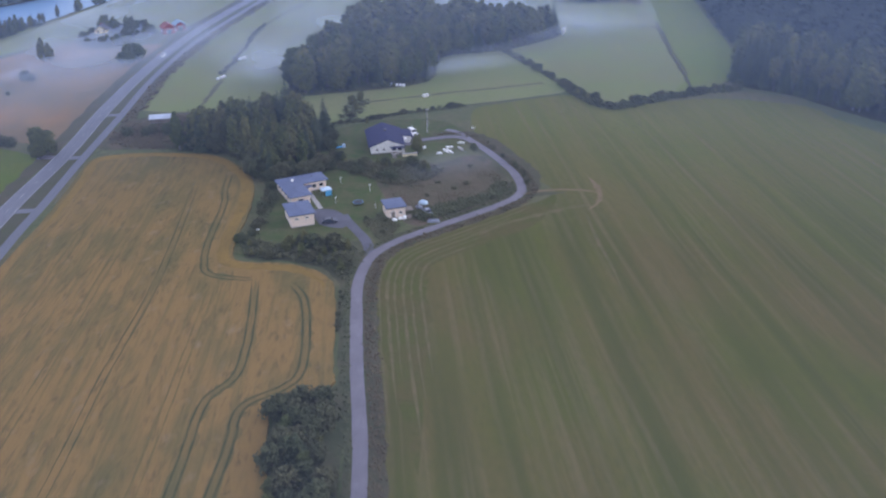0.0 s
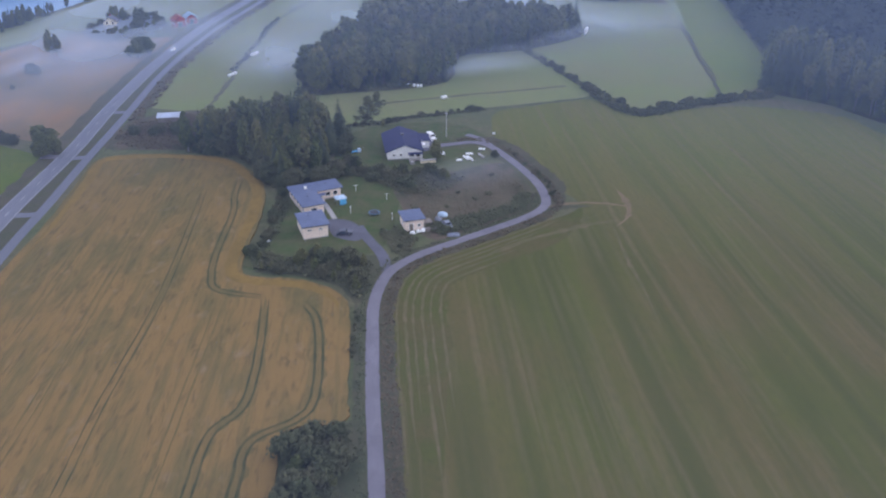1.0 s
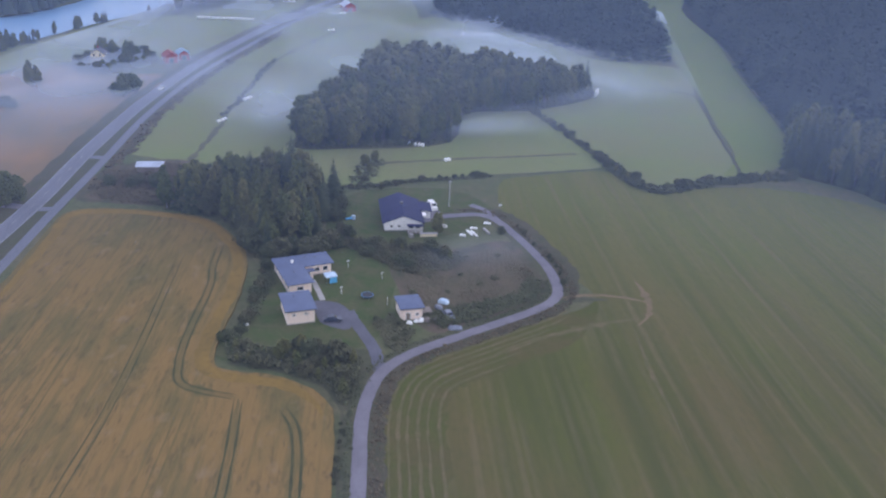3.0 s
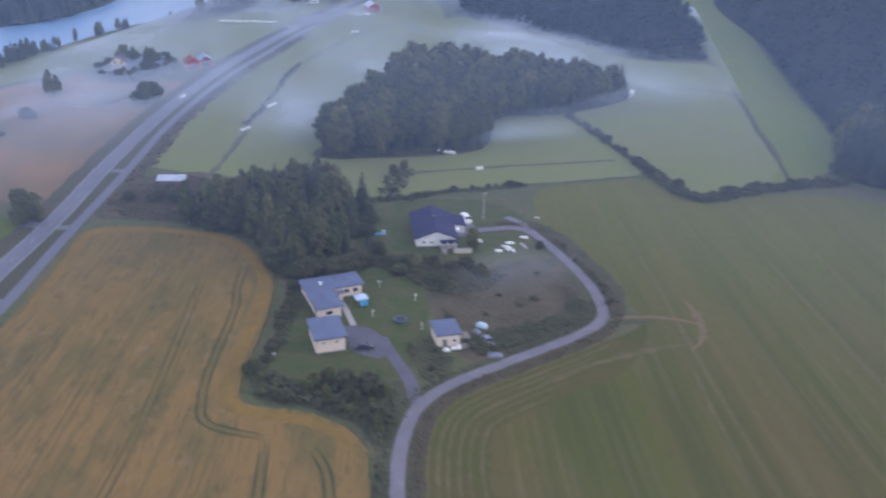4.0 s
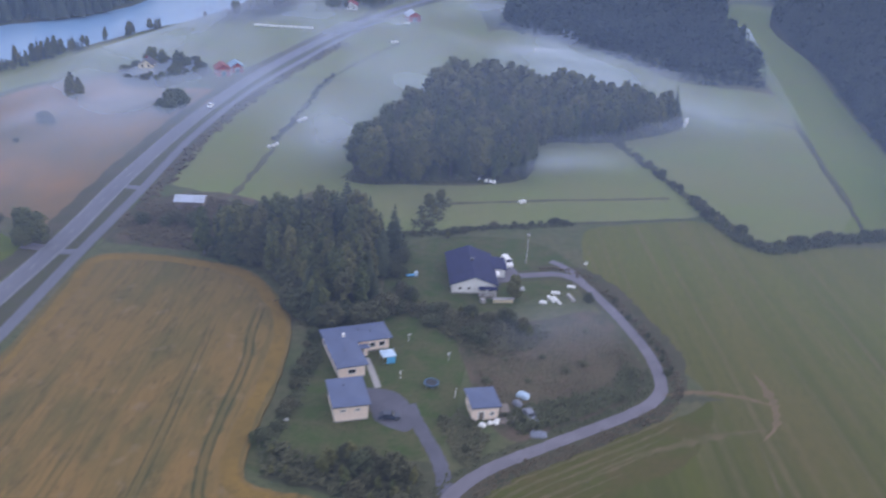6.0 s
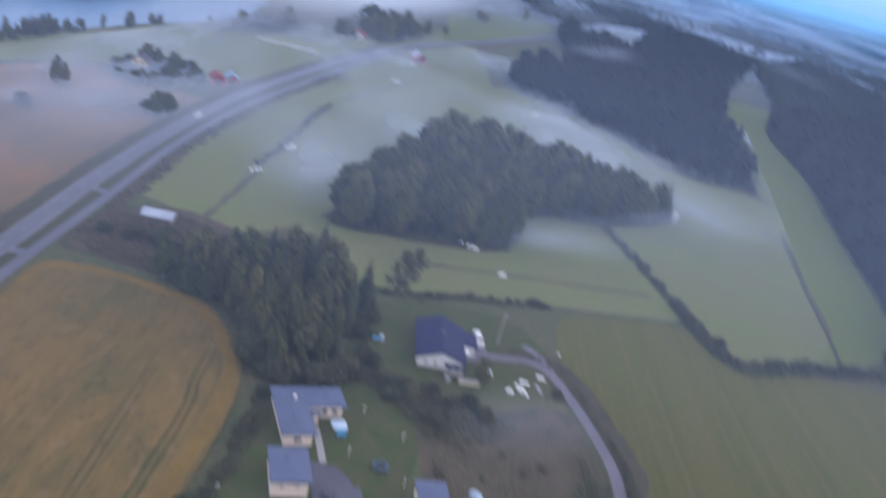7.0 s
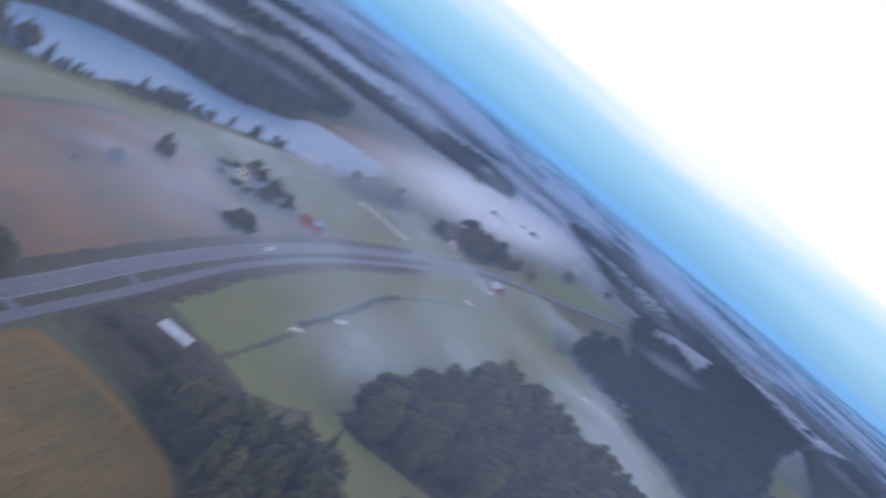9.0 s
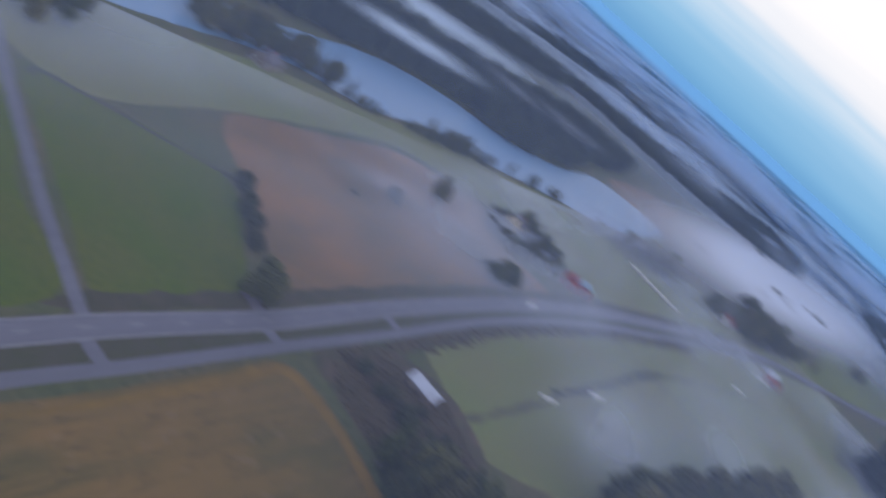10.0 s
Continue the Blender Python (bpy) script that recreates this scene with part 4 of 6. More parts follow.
for x, y in ((8.4, -3.4), (3.1, -11.5), (11, -4.4)):
    part("vent_pipe", add_rod(rod((x, y, 3.5), (x, y, 4.3), 0.09), (x, y, 4.3), (x, y, 4.4), 0.16), M_FASCIA, house)
for x in (8.1, 11.0, 13.4):
    window(house, x, -0.58, 1.7, 1.5, 1.2, 1)
for x in (10.9, 13.2):
    window(house, x, -6.83, 1.7, 1.4, 1.2, 0)
for y in (-3.0, -6.0, -9.2, -12.4, -15.0):
    window(house, 0.57, y, 1.75, 1.5, 1.1, 2)
window(house, 3.4, -16.53, 1.75, 1.8, 1.1, 0)
window(house, 14.93, -3.6, 1.75, 1.5, 1.1, 3)
door(house, 7.7, -8.93, 0.2, 1.0, 2.05, 0, M_GREYWOOD, "brown wooden front door")
for y in (-10.6, -14.0):
    window(house, 6.43, y, 1.7, 1.6, 1.2, 3)

garage = thing("garage", "cream brick garage with low blue-grey roof", "garage", pose(-47.6, 237.2, 0, 0, 0, 28.5))
part("plinth", box(0.45, 7.35, -10.35, -0.45, 0, 0.25), M_CONCRETE, garage, "grey concrete plinth")
part("wall", box(0.5, 7.3, -10.3, -1.0, 0.25, 3.75), M_CREAM, garage)
low_roof(garage, 0.5, 7.3, -10.3, -1.0, 4.0, 0.4, M_ROOF, 0.55, "blue-grey low sheet metal roof")
for y in (-3.2, -7.2):
    door(garage, 7.32, y, 0.1, 2.6, 2.3, 3, M_GREYWOOD, "brown garage door", "garage_door")
for x in (2.2, 5.2):
    window(garage, x, -10.33, 2.7, 1.1, 0.5, 0)
part("vent_pipe", add_rod(rod((3.2, -4.2, 4.1), (3.2, -4.2, 4.9), 0.09), (3.2, -4.2, 4.9), (3.2, -4.2, 5.0), 0.16), M_FASCIA, garage)
for y in (-3.5, -7.5):
    window(garage, 0.47, y, 2.2, 1.0, 0.6, 2)

shed = thing("garden_shed", "cream boarded shed with grey sheet roof", "shed", pose(-19.2, 244.3, 0, 0, 0, 25))
part("wall", box(0.5, 5.9, -7.3, -0.9, 0, 3.1), M_CREAM, shed)
low_roof(shed, 0.5, 5.9, -7.3, -0.9, 3.4, 0.3, M_ROOF, 0.5, "blue-grey sheet roof")
door(shed, 2.2, -7.33, 0.05, 1.1, 2.0, 0, M_GREYWOOD, "grey board door")
window(shed, 4.5, -7.33, 1.5, 0.9, 0.8, 0)
window(shed, 0.47, -4, 1.5, 0.9, 0.8, 2)
part("lean_to", add_box(add_rod(add_rod(bmesh.new(), (6.3, -7.6, 0), (6.3, -7.6, 2.0), 0.06), (8.0, -7.6, 0), (8.0, -7.6, 2.0), 0.06), 5.9, 8.3, -8.0, -5.0, 2.0, 2.1), M_GREYWOOD, shed, "grey lean-to of weathered boards")

white = thing("white_house", "white rendered bungalow with navy tiled gable roof", "house", pose(-32.4, 291.6, 0, 0, 0, 17))
part("plinth", box(-0.05, 11.85, -0.05, 19.05, 0, 0.35), M_CONCRETE, white, "grey concrete plinth")
part("wall", gable_walls(0, 11.8, 0, 19, 2.9, 2.2), M_WHITE, white)
gable_roof(white, 0, 11.8, 0, 19, 2.9, 2.2, M_ROOF_NAVY, 0.7, "y", "navy tiled gable roof")
part("wing", box(11.8, 15.5, 10.0, 17.0, 0, 2.5), M_WHITE, white, "white side wing")
bm = bmesh.new()
q = [[bm.verts.new(p) for p in ((11.3, y, 3.0 + dz), (16.1, y, 2.5 + dz))] for y in (9.5, 17.5) for dz in (0, 0.16)]
for a, c in ((q[0], q[2]), (q[1], q[3]), (q[0], q[1]), (q[2], q[3])):
    bm.faces.new((a[0], a[1], c[1], c[0]))
for k in (0, 1):
    bm.faces.new((q[0][k], q[1][k], q[3][k], q[2][k]))
bmesh.ops.recalc_face_normals(bm, faces=bm.faces)
part("wing_roof", bm, M_ROOF_NAVY, white, "navy lean-to roof")
part("chimney", add_box(box(5.6, 6.5, 9.6, 10.3, 4.3, 5.7, 0.03), 5.5, 6.6, 9.5, 10.4, 5.7, 5.82), M_FASCIA, white, "dark brick chimney")
for x in (2.2, 4.6):
    window(white, x, -0.03, 1.6, 0.9, 0.8, 0)
porch = part("veranda", box(7.0, 11.7, -2.4, -0.1, 0, 0.3), M_GREYWOOD, white, "open veranda with white railing")
for x in (7.2, 9.4, 11.6):
    part("veranda_post", box(x - 0.07, x + 0.07, -2.3, -2.16, 0.3, 2.5), M_WHITE_TRIM, porch)
part("railing", add_box(box(7.2, 11.6, -2.27, -2.2, 1.1, 1.2), 7.2, 11.6, -2.27, -2.2, 0.65, 0.72), M_WHITE_TRIM, porch)
part("veranda_roof", box(6.8, 12.0, -2.6, -0.72, 2.5, 2.6), M_ROOF_NAVY, porch)
for x in (8.3, 10.4):
    window(white, x, -0.03, 1.6, 1.6, 1.5, 0)
for y in (3, 7, 11, 15):
    window(white, -0.03, y, 1.65, 1.5, 1.2, 2)
door(white, 11.83, 7.5, 0.3, 1.1, 2.05, 3, M_WHITE_TRIM, "white side door")
part("porch_hood", box(11.8, 13.7, 6.2, 8.8, 2.45, 2.6, 0.02), M_WHITE_TRIM, white, "white porch hood")

barn = thing("long_shed", "long weathered shed with pale galvanised roof", "shed", pose(-127.6, 316.6, 0, 0, 0, 17) @ Matrix.Diagonal((0.9, 0.9, 1, 1)))
part("wall", gable_walls(0.4, 10.0, 0.5, 6.6, 2.4, 0.9, "x"), M_GREYWOOD, barn, "grey weathered board walls")
gable_roof(barn, 0.4, 10.0, 0.5, 6.6, 2.4, 0.9, M_ROOF_TIN, 0.5, "x", "pale galvanised sheet roof", 0.06)
for x in (2.6, 7.2):
    door(barn, x, 6.63, 0.05, 2.2, 2.0, 1, M_DARK, "near-black panel painting the shade of an open doorway", "doorway")


def farmhouse(name, label, m, w, l, h, rise, wall, roof_mat, group="", chim=True):
    ob = thing(name, label, "house", m, group)
    part("plinth", box(-0.05, w + 0.05, -0.05, l + 0.05, 0, 0.4), M_CONCRETE, ob)
    part("wall", gable_walls(0, w, 0, l, h, rise), wall, ob)
    gable_roof(ob, 0, w, 0, l, h, rise, roof_mat, 0.5)
    for x in (w * 0.28, w * 0.72):
        window(ob, x, -0.03, 1.8, 1.1, 1.3, 0)
        if h > 4:
            window(ob, x, -0.03, 4.3, 1.1, 1.3, 0)
    for y in (l * 0.2, l * 0.5, l * 0.8):
        window(ob, -0.03, y, 1.8, 1.1, 1.3, 2)
        window(ob, w + 0.03, y, 1.8, 1.1, 1.3, 3)
        if h > 4:
            window(ob, -0.03, y, 4.3, 1.1, 1.3, 2)
            window(ob, w + 0.03, y, 4.3, 1.1, 1.3, 3)
    if chim:
        part("chimney", box(w / 2 - 0.4, w / 2 + 0.4, l * 0.45, l * 0.45 + 0.7, h + rise * 0.7, h + rise + 1.0, 0.03), M_ROOF_RED, ob, "red brick chimney")
    return ob


def hay_barn(name, label, m, w, l, h, rise, roof_mat):
    ob = thing(name, label, "barn", m)
    part("wall", gable_walls(0, w, 0, l, h, rise), M_FALU, ob, "red ochre board walls")
    gable_roof(ob, 0, w, 0, l, h, rise, roof_mat, 0.6)
    door(ob, w / 2, -0.03, 0.05, 2.2, 2.3, 0, M_DARK, "near-black panel painting the shade of an open barn doorway", "barn_door")
    for x in (0.1, w - 0.1):
        part("corner_board", box(x - 0.07, x + 0.07, -0.06, 0.0, 0, h), M_WHITE_TRIM, ob)
    for y in (l * 0.25, l * 0.6):
        window(ob, w + 0.03, y, 1.9, 1.2, 1.0, 3)
        window(ob, -0.03, y, 1.9, 1.2, 1.0, 2)
    return ob


farmhouse("yellow_house", "pale yellow two-storey farmhouse among trees", pose(-228, 462, 0, 0, 0, 20), 6.8, 9.0, 4.6, 2.6, M_YELLOW, M_FASCIA)
hay_barn("red_barn", "red ochre barn with red roof by the road", pose(-194, 476, 0, 0, 0, 35), 7.0, 9, 3.2, 2.4, M_ROOF_RED)
hay_barn("tin_barn", "red shed with pale blue sheet roof by the road", pose(-190.5, 485, 0, 0, 0, 35), 6, 8, 3.4, 1.8, M_ROOF_BLUE)
hay_barn("large_barn", "red barn with pale tin roof beside the road", pose(-152, 680, 0, 0, 0, 30), 9, 12, 3.8, 2.8, M_ROOF_TIN)
farmhouse("village_house", "pale farmhouse half hidden by trees", pose(-206, 700, 0, 0, 0, 15), 9, 13, 3.4, 2.6, M_WHITE, M_ROOF_RED)
hay_barn("village_barn", "red barn among trees", pose(-196, 742, 0, 0, 0, 60), 8, 12, 3.6, 2.6, M_FASCIA)
farmhouse("forest_house", "red wooden house at the edge of the wood", pose(-29, 925, 0, 0, 0, 10), 9, 12, 5.2, 2.8, M_FALU, M_FASCIA)
farmhouse("lake_house", "grey house among trees by the lake", pose(-285, 342, 0, 0, 0, 30), 8, 11, 3.2, 2.4, M_GREYWOOD, M_FASCIA)
farmhouse("distant_house", "small pale house in a far clearing", pose(-203, 1146, 0, 0, 0, 10), 10, 12, 3.4, 2.6, M_WHITE, M_ROOF_RED)
farmhouse("far_shore_house", "pale house among the far shore trees", pose(-392, 545, 0, 0, 0, -30), 10, 13, 3.6, 2.6, M_WHITE, M_FASCIA)


# ---- vehicles and yard things ----
def vehicle(name, label, m, paint, l=4.4, w=1.75, h=1.45, van=False, group=""):
    """A parked car or van: local x forwards."""
    ob = thing(name, label, "van" if van else "car", m, group)
    bm = bmesh.new()
    side = ([(-l / 2, 0.35), (-l / 2, h * 0.62), (-l / 2 + 0.15, h), (l * 0.18, h), (l * 0.33, h * 0.62), (l / 2 - 0.1, h * 0.52), (l / 2, 0.35)] if van else
            [(-l / 2, 0.32), (-l / 2, h * 0.60), (-l * 0.40, h * 0.66), (-l * 0.27, h), (l * 0.08, h), (l * 0.24, h * 0.66), (l / 2 - 0.1, h * 0.55), (l / 2, 0.32)])
    a = [bm.verts.new((x, -w / 2 * (0.86 if z > h * 0.8 else 1), z)) for x, z in side]
    c = [bm.verts.new((x, w / 2 * (0.86 if z > h * 0.8 else 1), z)) for x, z in side]
    bm.faces.new(a)
    bm.faces.new(c[::-1])
    for i in range(len(a)):
        j = (i + 1) % len(a)
        bm.faces.new((a[j], a[i], c[i], c[j]))
    bmesh.ops.recalc_face_normals(bm, faces=bm.faces)
    bmesh.ops.bevel(bm, geom=bm.edges[:], offset=0.07, segments=2, affect="EDGES")
    body = part("body", bm, paint, ob)
    fx = (l * 0.20, l * 0.31) if van else (l * 0.10, l * 0.225)
    bm = bmesh.new()
    q = [bm.verts.new(p) for p in ((fx[0] + 0.02, -w * 0.38, h - 0.07), (fx[0] + 0.02, w * 0.38, h - 0.07), (fx[1] + 0.03, w * 0.42, h * 0.69), (fx[1] + 0.03, -w * 0.42, h * 0.69))]
    bm.faces.new(q)
    bmesh.ops.solidify(bm, geom=bm.faces[:], thickness=0.02)
    part("windscreen", bm, M_GLASS, body)
    for s in (-1, 1):
        bm = box(-l * 0.25, l * 0.08, s * w * 0.465 - 0.02, s * w * 0.465 + 0.02, h * 0.68, h * 0.9)
        part("side_window", bm, M_GLASS, body)
        part("headlight", box(l / 2 - 0.08, l / 2 + 0.01, s * w * 0.36 - 0.15, s * w * 0.36 + 0.15, h * 0.42, h * 0.5, 0.02), M_STEEL, body)
        for x in (-l * 0.31, l * 0.31):
            tyre = part("wheel", rod((x, s * (w / 2 - 0.2), 0.32), (x, s * (w / 2 + 0.02), 0.32), 0.32, sides=16), M_TYRE, ob)
            part("rim", rod((x, s * (w / 2 + 0.02), 0.32), (x, s * (w / 2 + 0.03), 0.32), 0.19, sides=12), M_STEEL, tyre)
    return ob


vehicle("white_van", "white delivery van parked by the white house", pose(-21.2, 314.0, 0.1, 0, 0, -60), M_CARWHITE, 5.4, 2.0, 2.3, True)
vehicle("dark_car", "dark blue car parked beside the garage", pose(-32.2, 233.2, 0.1, 0, 0, 20), M_CARDARK, 4.5, 1.8, 1.45)
vehicle("grey_car", "grey estate car parked on the grass", pose(-4.4, 242.6, 0.06, 0, 0, -58), M_CARGREY, 4.6, 1.8, 1.5)
vehicle("road_car", "pale car driving on the main road", pose(-171.0, 425.0, 0.12, 0, 0, -80), M_CARWHITE, 4.5, 1.8, 1.5)


def draped(name, label, m, l, w, h, material, seed, category="tarpaulin"):
    """A heap under a tarpaulin: a lumpy dome with a ragged hem."""
    rnd = random.Random(seed)
    bm = bmesh.new()
    n, k = 18, 5
    rings = []
    for j in range(k + 1):
        s = j / k
        ring = []
        for i in range(n):
            a = 2 * math.pi * i / n
            e = 0.6
            cx = math.copysign(abs(math.cos(a)) ** e, math.cos(a)) * l / 2
            cy = math.copysign(abs(math.sin(a)) ** e, math.sin(a)) * w / 2
            q = 1 - 0.75 * s ** 2 + rnd.uniform(-0.05, 0.05)
            ring.append(bm.verts.new((cx * q, cy * q, max(0.0, h * (1 - (1 - s) ** 1.6) + (rnd.uniform(-0.10, 0.10) if 0 < s else 0)))))
        rings.append(ring)
    for r0, r1 in zip(rings, rings[1:]):
        for i in range(n):
            bm.faces.new((r0[i], r0[(i + 1) % n], r1[(i + 1) % n], r1[i]))
    bm.faces.new(rings[-1])
    return whole(name, bm, material, label, category, at=m, smooth=False)


draped("covered_boat", "pale blue tarpaulin over a small boat", pose(-6.9, 249.8, 0.05, 0, 0, -20), 3.0, 1.9, 1.2, M_PALEBLUE, 1)
draped("covered_trailer", "grey-blue tarpaulin over a trailer", pose(-7.6, 246.4, 0.05, 0, 0, -50), 2.6, 1.7, 1.1, M_CARGREY, 2)
draped("covered_heap", "grey-blue tarpaulin over a low heap by the road", pose(-1.9, 237.4, 0.05, 0, 0, 10), 3.6, 2.4, 0.5, M_CARGREY, 3, "heap")
for k, (x, y, s) in enumerate(((-13.4, 236.8, 1.6), (-12.0, 238.0, 1.3), (-10.8, 238.9, 1.8))):
    draped("sack_pile", "pile of white sacks beside the shed", pose(x, y, 0.05, 0, 0, 40 * k), s, s * 0.7, 0.7, M_WRAP, 20 + k, "sacks")
draped("scrap_heap", "dark heap of timber beside the shed", pose(-8.6, 240.2, 0.05, 0, 0, 30), 4.6, 2.2, 0.7, M_GREYWOOD, 8, "heap")
draped("weed_heap", "low brown brushwood heap in the weeds", pose(2.2, 244.8, 0.06, 0, 0, 5), 3.4, 1.6, 0.6, M_SCRUB, 9, "heap")

# junk near the white house: wrapped sheets and panels
for k, (x, y, l, w, h, r) in enumerate(((-8.2, 294.6, 2.0, 1.6, 0.8, 10), (-6.4, 297.2, 3.6, 0.9, 0.9, -55), (-4.9, 297.0, 4.4, 0.9, 0.8, -55), (-5.6, 301.2, 2.6, 1.2, 0.8, 10), (-1.4, 300.0, 4.2, 1.3, 0.7, -60), (-1.9, 306.3, 2.4, 1.1, 0.9, 5), (-14.9, 300.2, 1.6, 1.9, 0.9, -60))):
    w, h = 0.75 * w, 0.6 * h
    pile = thing("panel_stack", "stack of white wrapped panels on the grass", "panels", pose(x, y, 0.06, 0, 0, r), "panel stacks")
    for j in range(3):
        part("panel", box(-l / 2 + 0.06 * j, l / 2 - 0.1 * j, -w / 2 + 0.05 * j, w / 2 - 0.04 * j, h * j / 3, h * (j + 1) / 3 - 0.02, 0.04), M_WRAP if k != 4 else M_CONCRETE, pile)

wood = thing("woodpile", "pale stacked firewood under a low cover", "woodpile", pose(-18.4, 291.2, 0.05, 0, 0, 20))
part("logs", box(-2.6, 2.6, -0.5, 0.5, 0, 1.0, 0.12), M_YELLOW, wood)
part("cover", box(-2.8, 2.8, -0.7, 0.7, 1.0, 1.08, 0.02), M_CONCRETE, wood)
box_ob = thing("compost_bin", "pale wooden compost bin by the hedge", "bin", pose(-23.5, 289.4, 0.05, 0, 0, 30))
part("bin_wall", box(-0.6, 0.6, -0.8, 0.8, 0, 1.0, 0.04), M_CONCRETE, box_ob)

tramp = thing("trampoline", "round blue-edged trampoline with black mat on the lawn", "trampoline", pose(-26.9, 247.6, 0.05) @ Matrix.Diagonal((0.86, 0.86, 0.9, 1)))
bm = bmesh.new()
bmesh.ops.create_cone(bm, cap_ends=True, segments=32, radius1=1.62, radius2=1.62, depth=0.03, matrix=Matrix.Translation((0, 0, 0.86)))
part("mat", bm, M_BLACKMESH, tramp, "black jumping mat")
bm = bmesh.new()
o = [[bm.verts.new((math.cos(i / 32 * 6.2832) * r, math.sin(i / 32 * 6.2832) * r, z)) for i in range(32)] for r, z in ((1.6, 0.93), (1.95, 0.93), (1.95, 0.82), (1.6, 0.82))]
for a, c in zip(o, o[1:] + o[:1]):
    for i in range(32):
        bm.faces.new((a[i], a[(i + 1) % 32], c[(i + 1) % 32], c[i]))
bmesh.ops.recalc_face_normals(bm, faces=bm.faces)
part("pad", bm, M_BLUEPAD, tramp, "blue padded rim")
for i in range(6):
    a = i * 1.0472
    part("leg", rod((math.cos(a) * 1.85, math.sin(a) * 1.85, 0), (math.cos(a) * 1.85, math.sin(a) * 1.85, 0.83), 0.04), M_STEEL, tramp)

gaz = thing("garden_canopy", "pale blue garden canopy beside the house", "canopy", pose(-38.8, 254.0, 0.05, 0, 0, 33))
for x in (-1.4, 1.4):
    for y in (-1.3, 1.3):
        part("pole", rod((x, y, 0), (x, y, 2.1), 0.04), M_STEEL, gaz)
bm = bmesh.new()
apex = bm.verts.new((0, 0, 2.7))
rim = [bm.verts.new(p) for p in ((-1.6, -1.5, 2.1), (1.6, -1.5, 2.1), (1.6, 1.5, 2.1), (-1.6, 1.5, 2.1))]
hem = [bm.verts.new((v.co.x, v.co.y, 1.85)) for v in rim]
for i in range(4):
    bm.faces.new((rim[i], rim[(i + 1) % 4], apex))
    bm.faces.new((hem[i], hem[(i + 1) % 4], rim[(i + 1) % 4], rim[i]))
part("canvas", bm, M_PALEBLUE, gaz, "pale blue canvas")
part("blue_side", box(-0.6, 1.4, -1.42, -1.36, 0.1, 1.8), M_BLUE, gaz, "bright blue side cloth")

for k, (x, y) in enumerate(((-36.5, 263.8), (-25.6, 258.8), (-34.0, 247.8), (-20.9, 244.8))):
    post = thing("clothes_post", "white T-shaped clothes post on the lawn", "post", pose(x, y, 0.05, 0, 0, 40 + 20 * k), "clothes posts")
    part("upright", rod((0, 0, 0), (0, 0, 2.0), 0.06), M_WHITE_TRIM, post)
    part("crossbar", box(-0.6, 0.6, -0.05, 0.05, 1.9, 2.0), M_WHITE_TRIM, post)
slide = thing("play_slide", "small blue and white plastic play set", "slide", pose(-44.9, 297.5, 0.05, 0, 0, 30))
part("chute", box(-1.6, 0.6, -0.4, 0.4, 0.2, 0.5, 0.08), M_BLUE, slide, "blue plastic chute")
part("tower", box(0.6, 1.6, -0.5, 0.5, 0, 1.2, 0.06), M_PALEBLUE, slide)
draped("white_barrel_pile", "small white heap beside the south hedge", pose(-51.8, 226.2, 0.05), 0.9, 0.7, 0.5, M_WRAP, 40, "heap")
sign = thing("small_marker", "white marker board at the bend", "marker", pose(0.8, 321.4, 0))
part("upright", rod((0, 0, 0), (0, 0, 1.0), 0.06), M_GREYWOOD, sign)
part("board", box(-0.5, 0.5, -0.05, 0.05, 0.7, 1.3, 0.01), M_WRAP, sign)

mast = thing("power_pole", "tall grey wooden power pole by the white house", "pole", pose(-16.2, 317.6, 0, 0, 0, 20))
part("post", rod((0, 0, -0.3), (0, 0, 9.5), 0.15, 0.10, 10), M_POLE, mast)
part("crossarm", box(-0.6, 0.6, -0.05, 0.05, 8.8, 8.92), M_POLE, mast)
for x in (-0.5, 0, 0.5):
    part("insulator", rod((x, 0, 8.95), (x, 0, 9.2), 0.05), M_WHITE_TRIM, mast)


# ---- hay bales in white wrap ----
def bale_mesh():
    bm = bmesh.new()
    bmesh.ops.create_cone(bm, cap_ends=True, segments=20, radius1=0.68, radius2=0.68, depth=1.25, matrix=pose(0, 0, 0.64, 90, 0, 0))
    bmesh.ops.bevel(bm, geom=[e for e in bm.edges if len(e.link_faces) == 2 and abs(e.calc_face_angle()) > 1], offset=0.16, segments=3, affect="EDGES")
    for v in bm.verts:
        v.co.z = max(v.co.z, 0.06) + 0.02 * math.sin(v.co.x * 7)
    return mesh_of("hay_bale", bm, M_WRAP, True)


BALE = bale_mesh()


def bales(a, c, n, group, stack=1, jitter=0.15, size=1.0):
    rnd = random.Random(n)
    a, c = Vector(a), Vector(c)
    d = (c - a).normalized()
    turn = math.degrees(math.atan2(d.y, d.x))
    for k in range(n):
        for j in range(stack):
            p = a.lerp(c, k / max(1, n - 1)) if n > 1 else a
            ob = new("hay_bale", BALE)
            ob.matrix_basis = pose(p.x + rnd.uniform(-jitter, jitter), p.y + rnd.uniform(-jitter, jitter) * 2, -0.03 + 1.20 * j * size, 0, 0, turn + rnd.uniform(-12, 12)) @ Matrix.Diagonal((size, size, size, 1))
            tagged(ob, "round hay bale in white plastic wrap" + (" on top of another" if j else " lying on the meadow"), "hay bale", group)


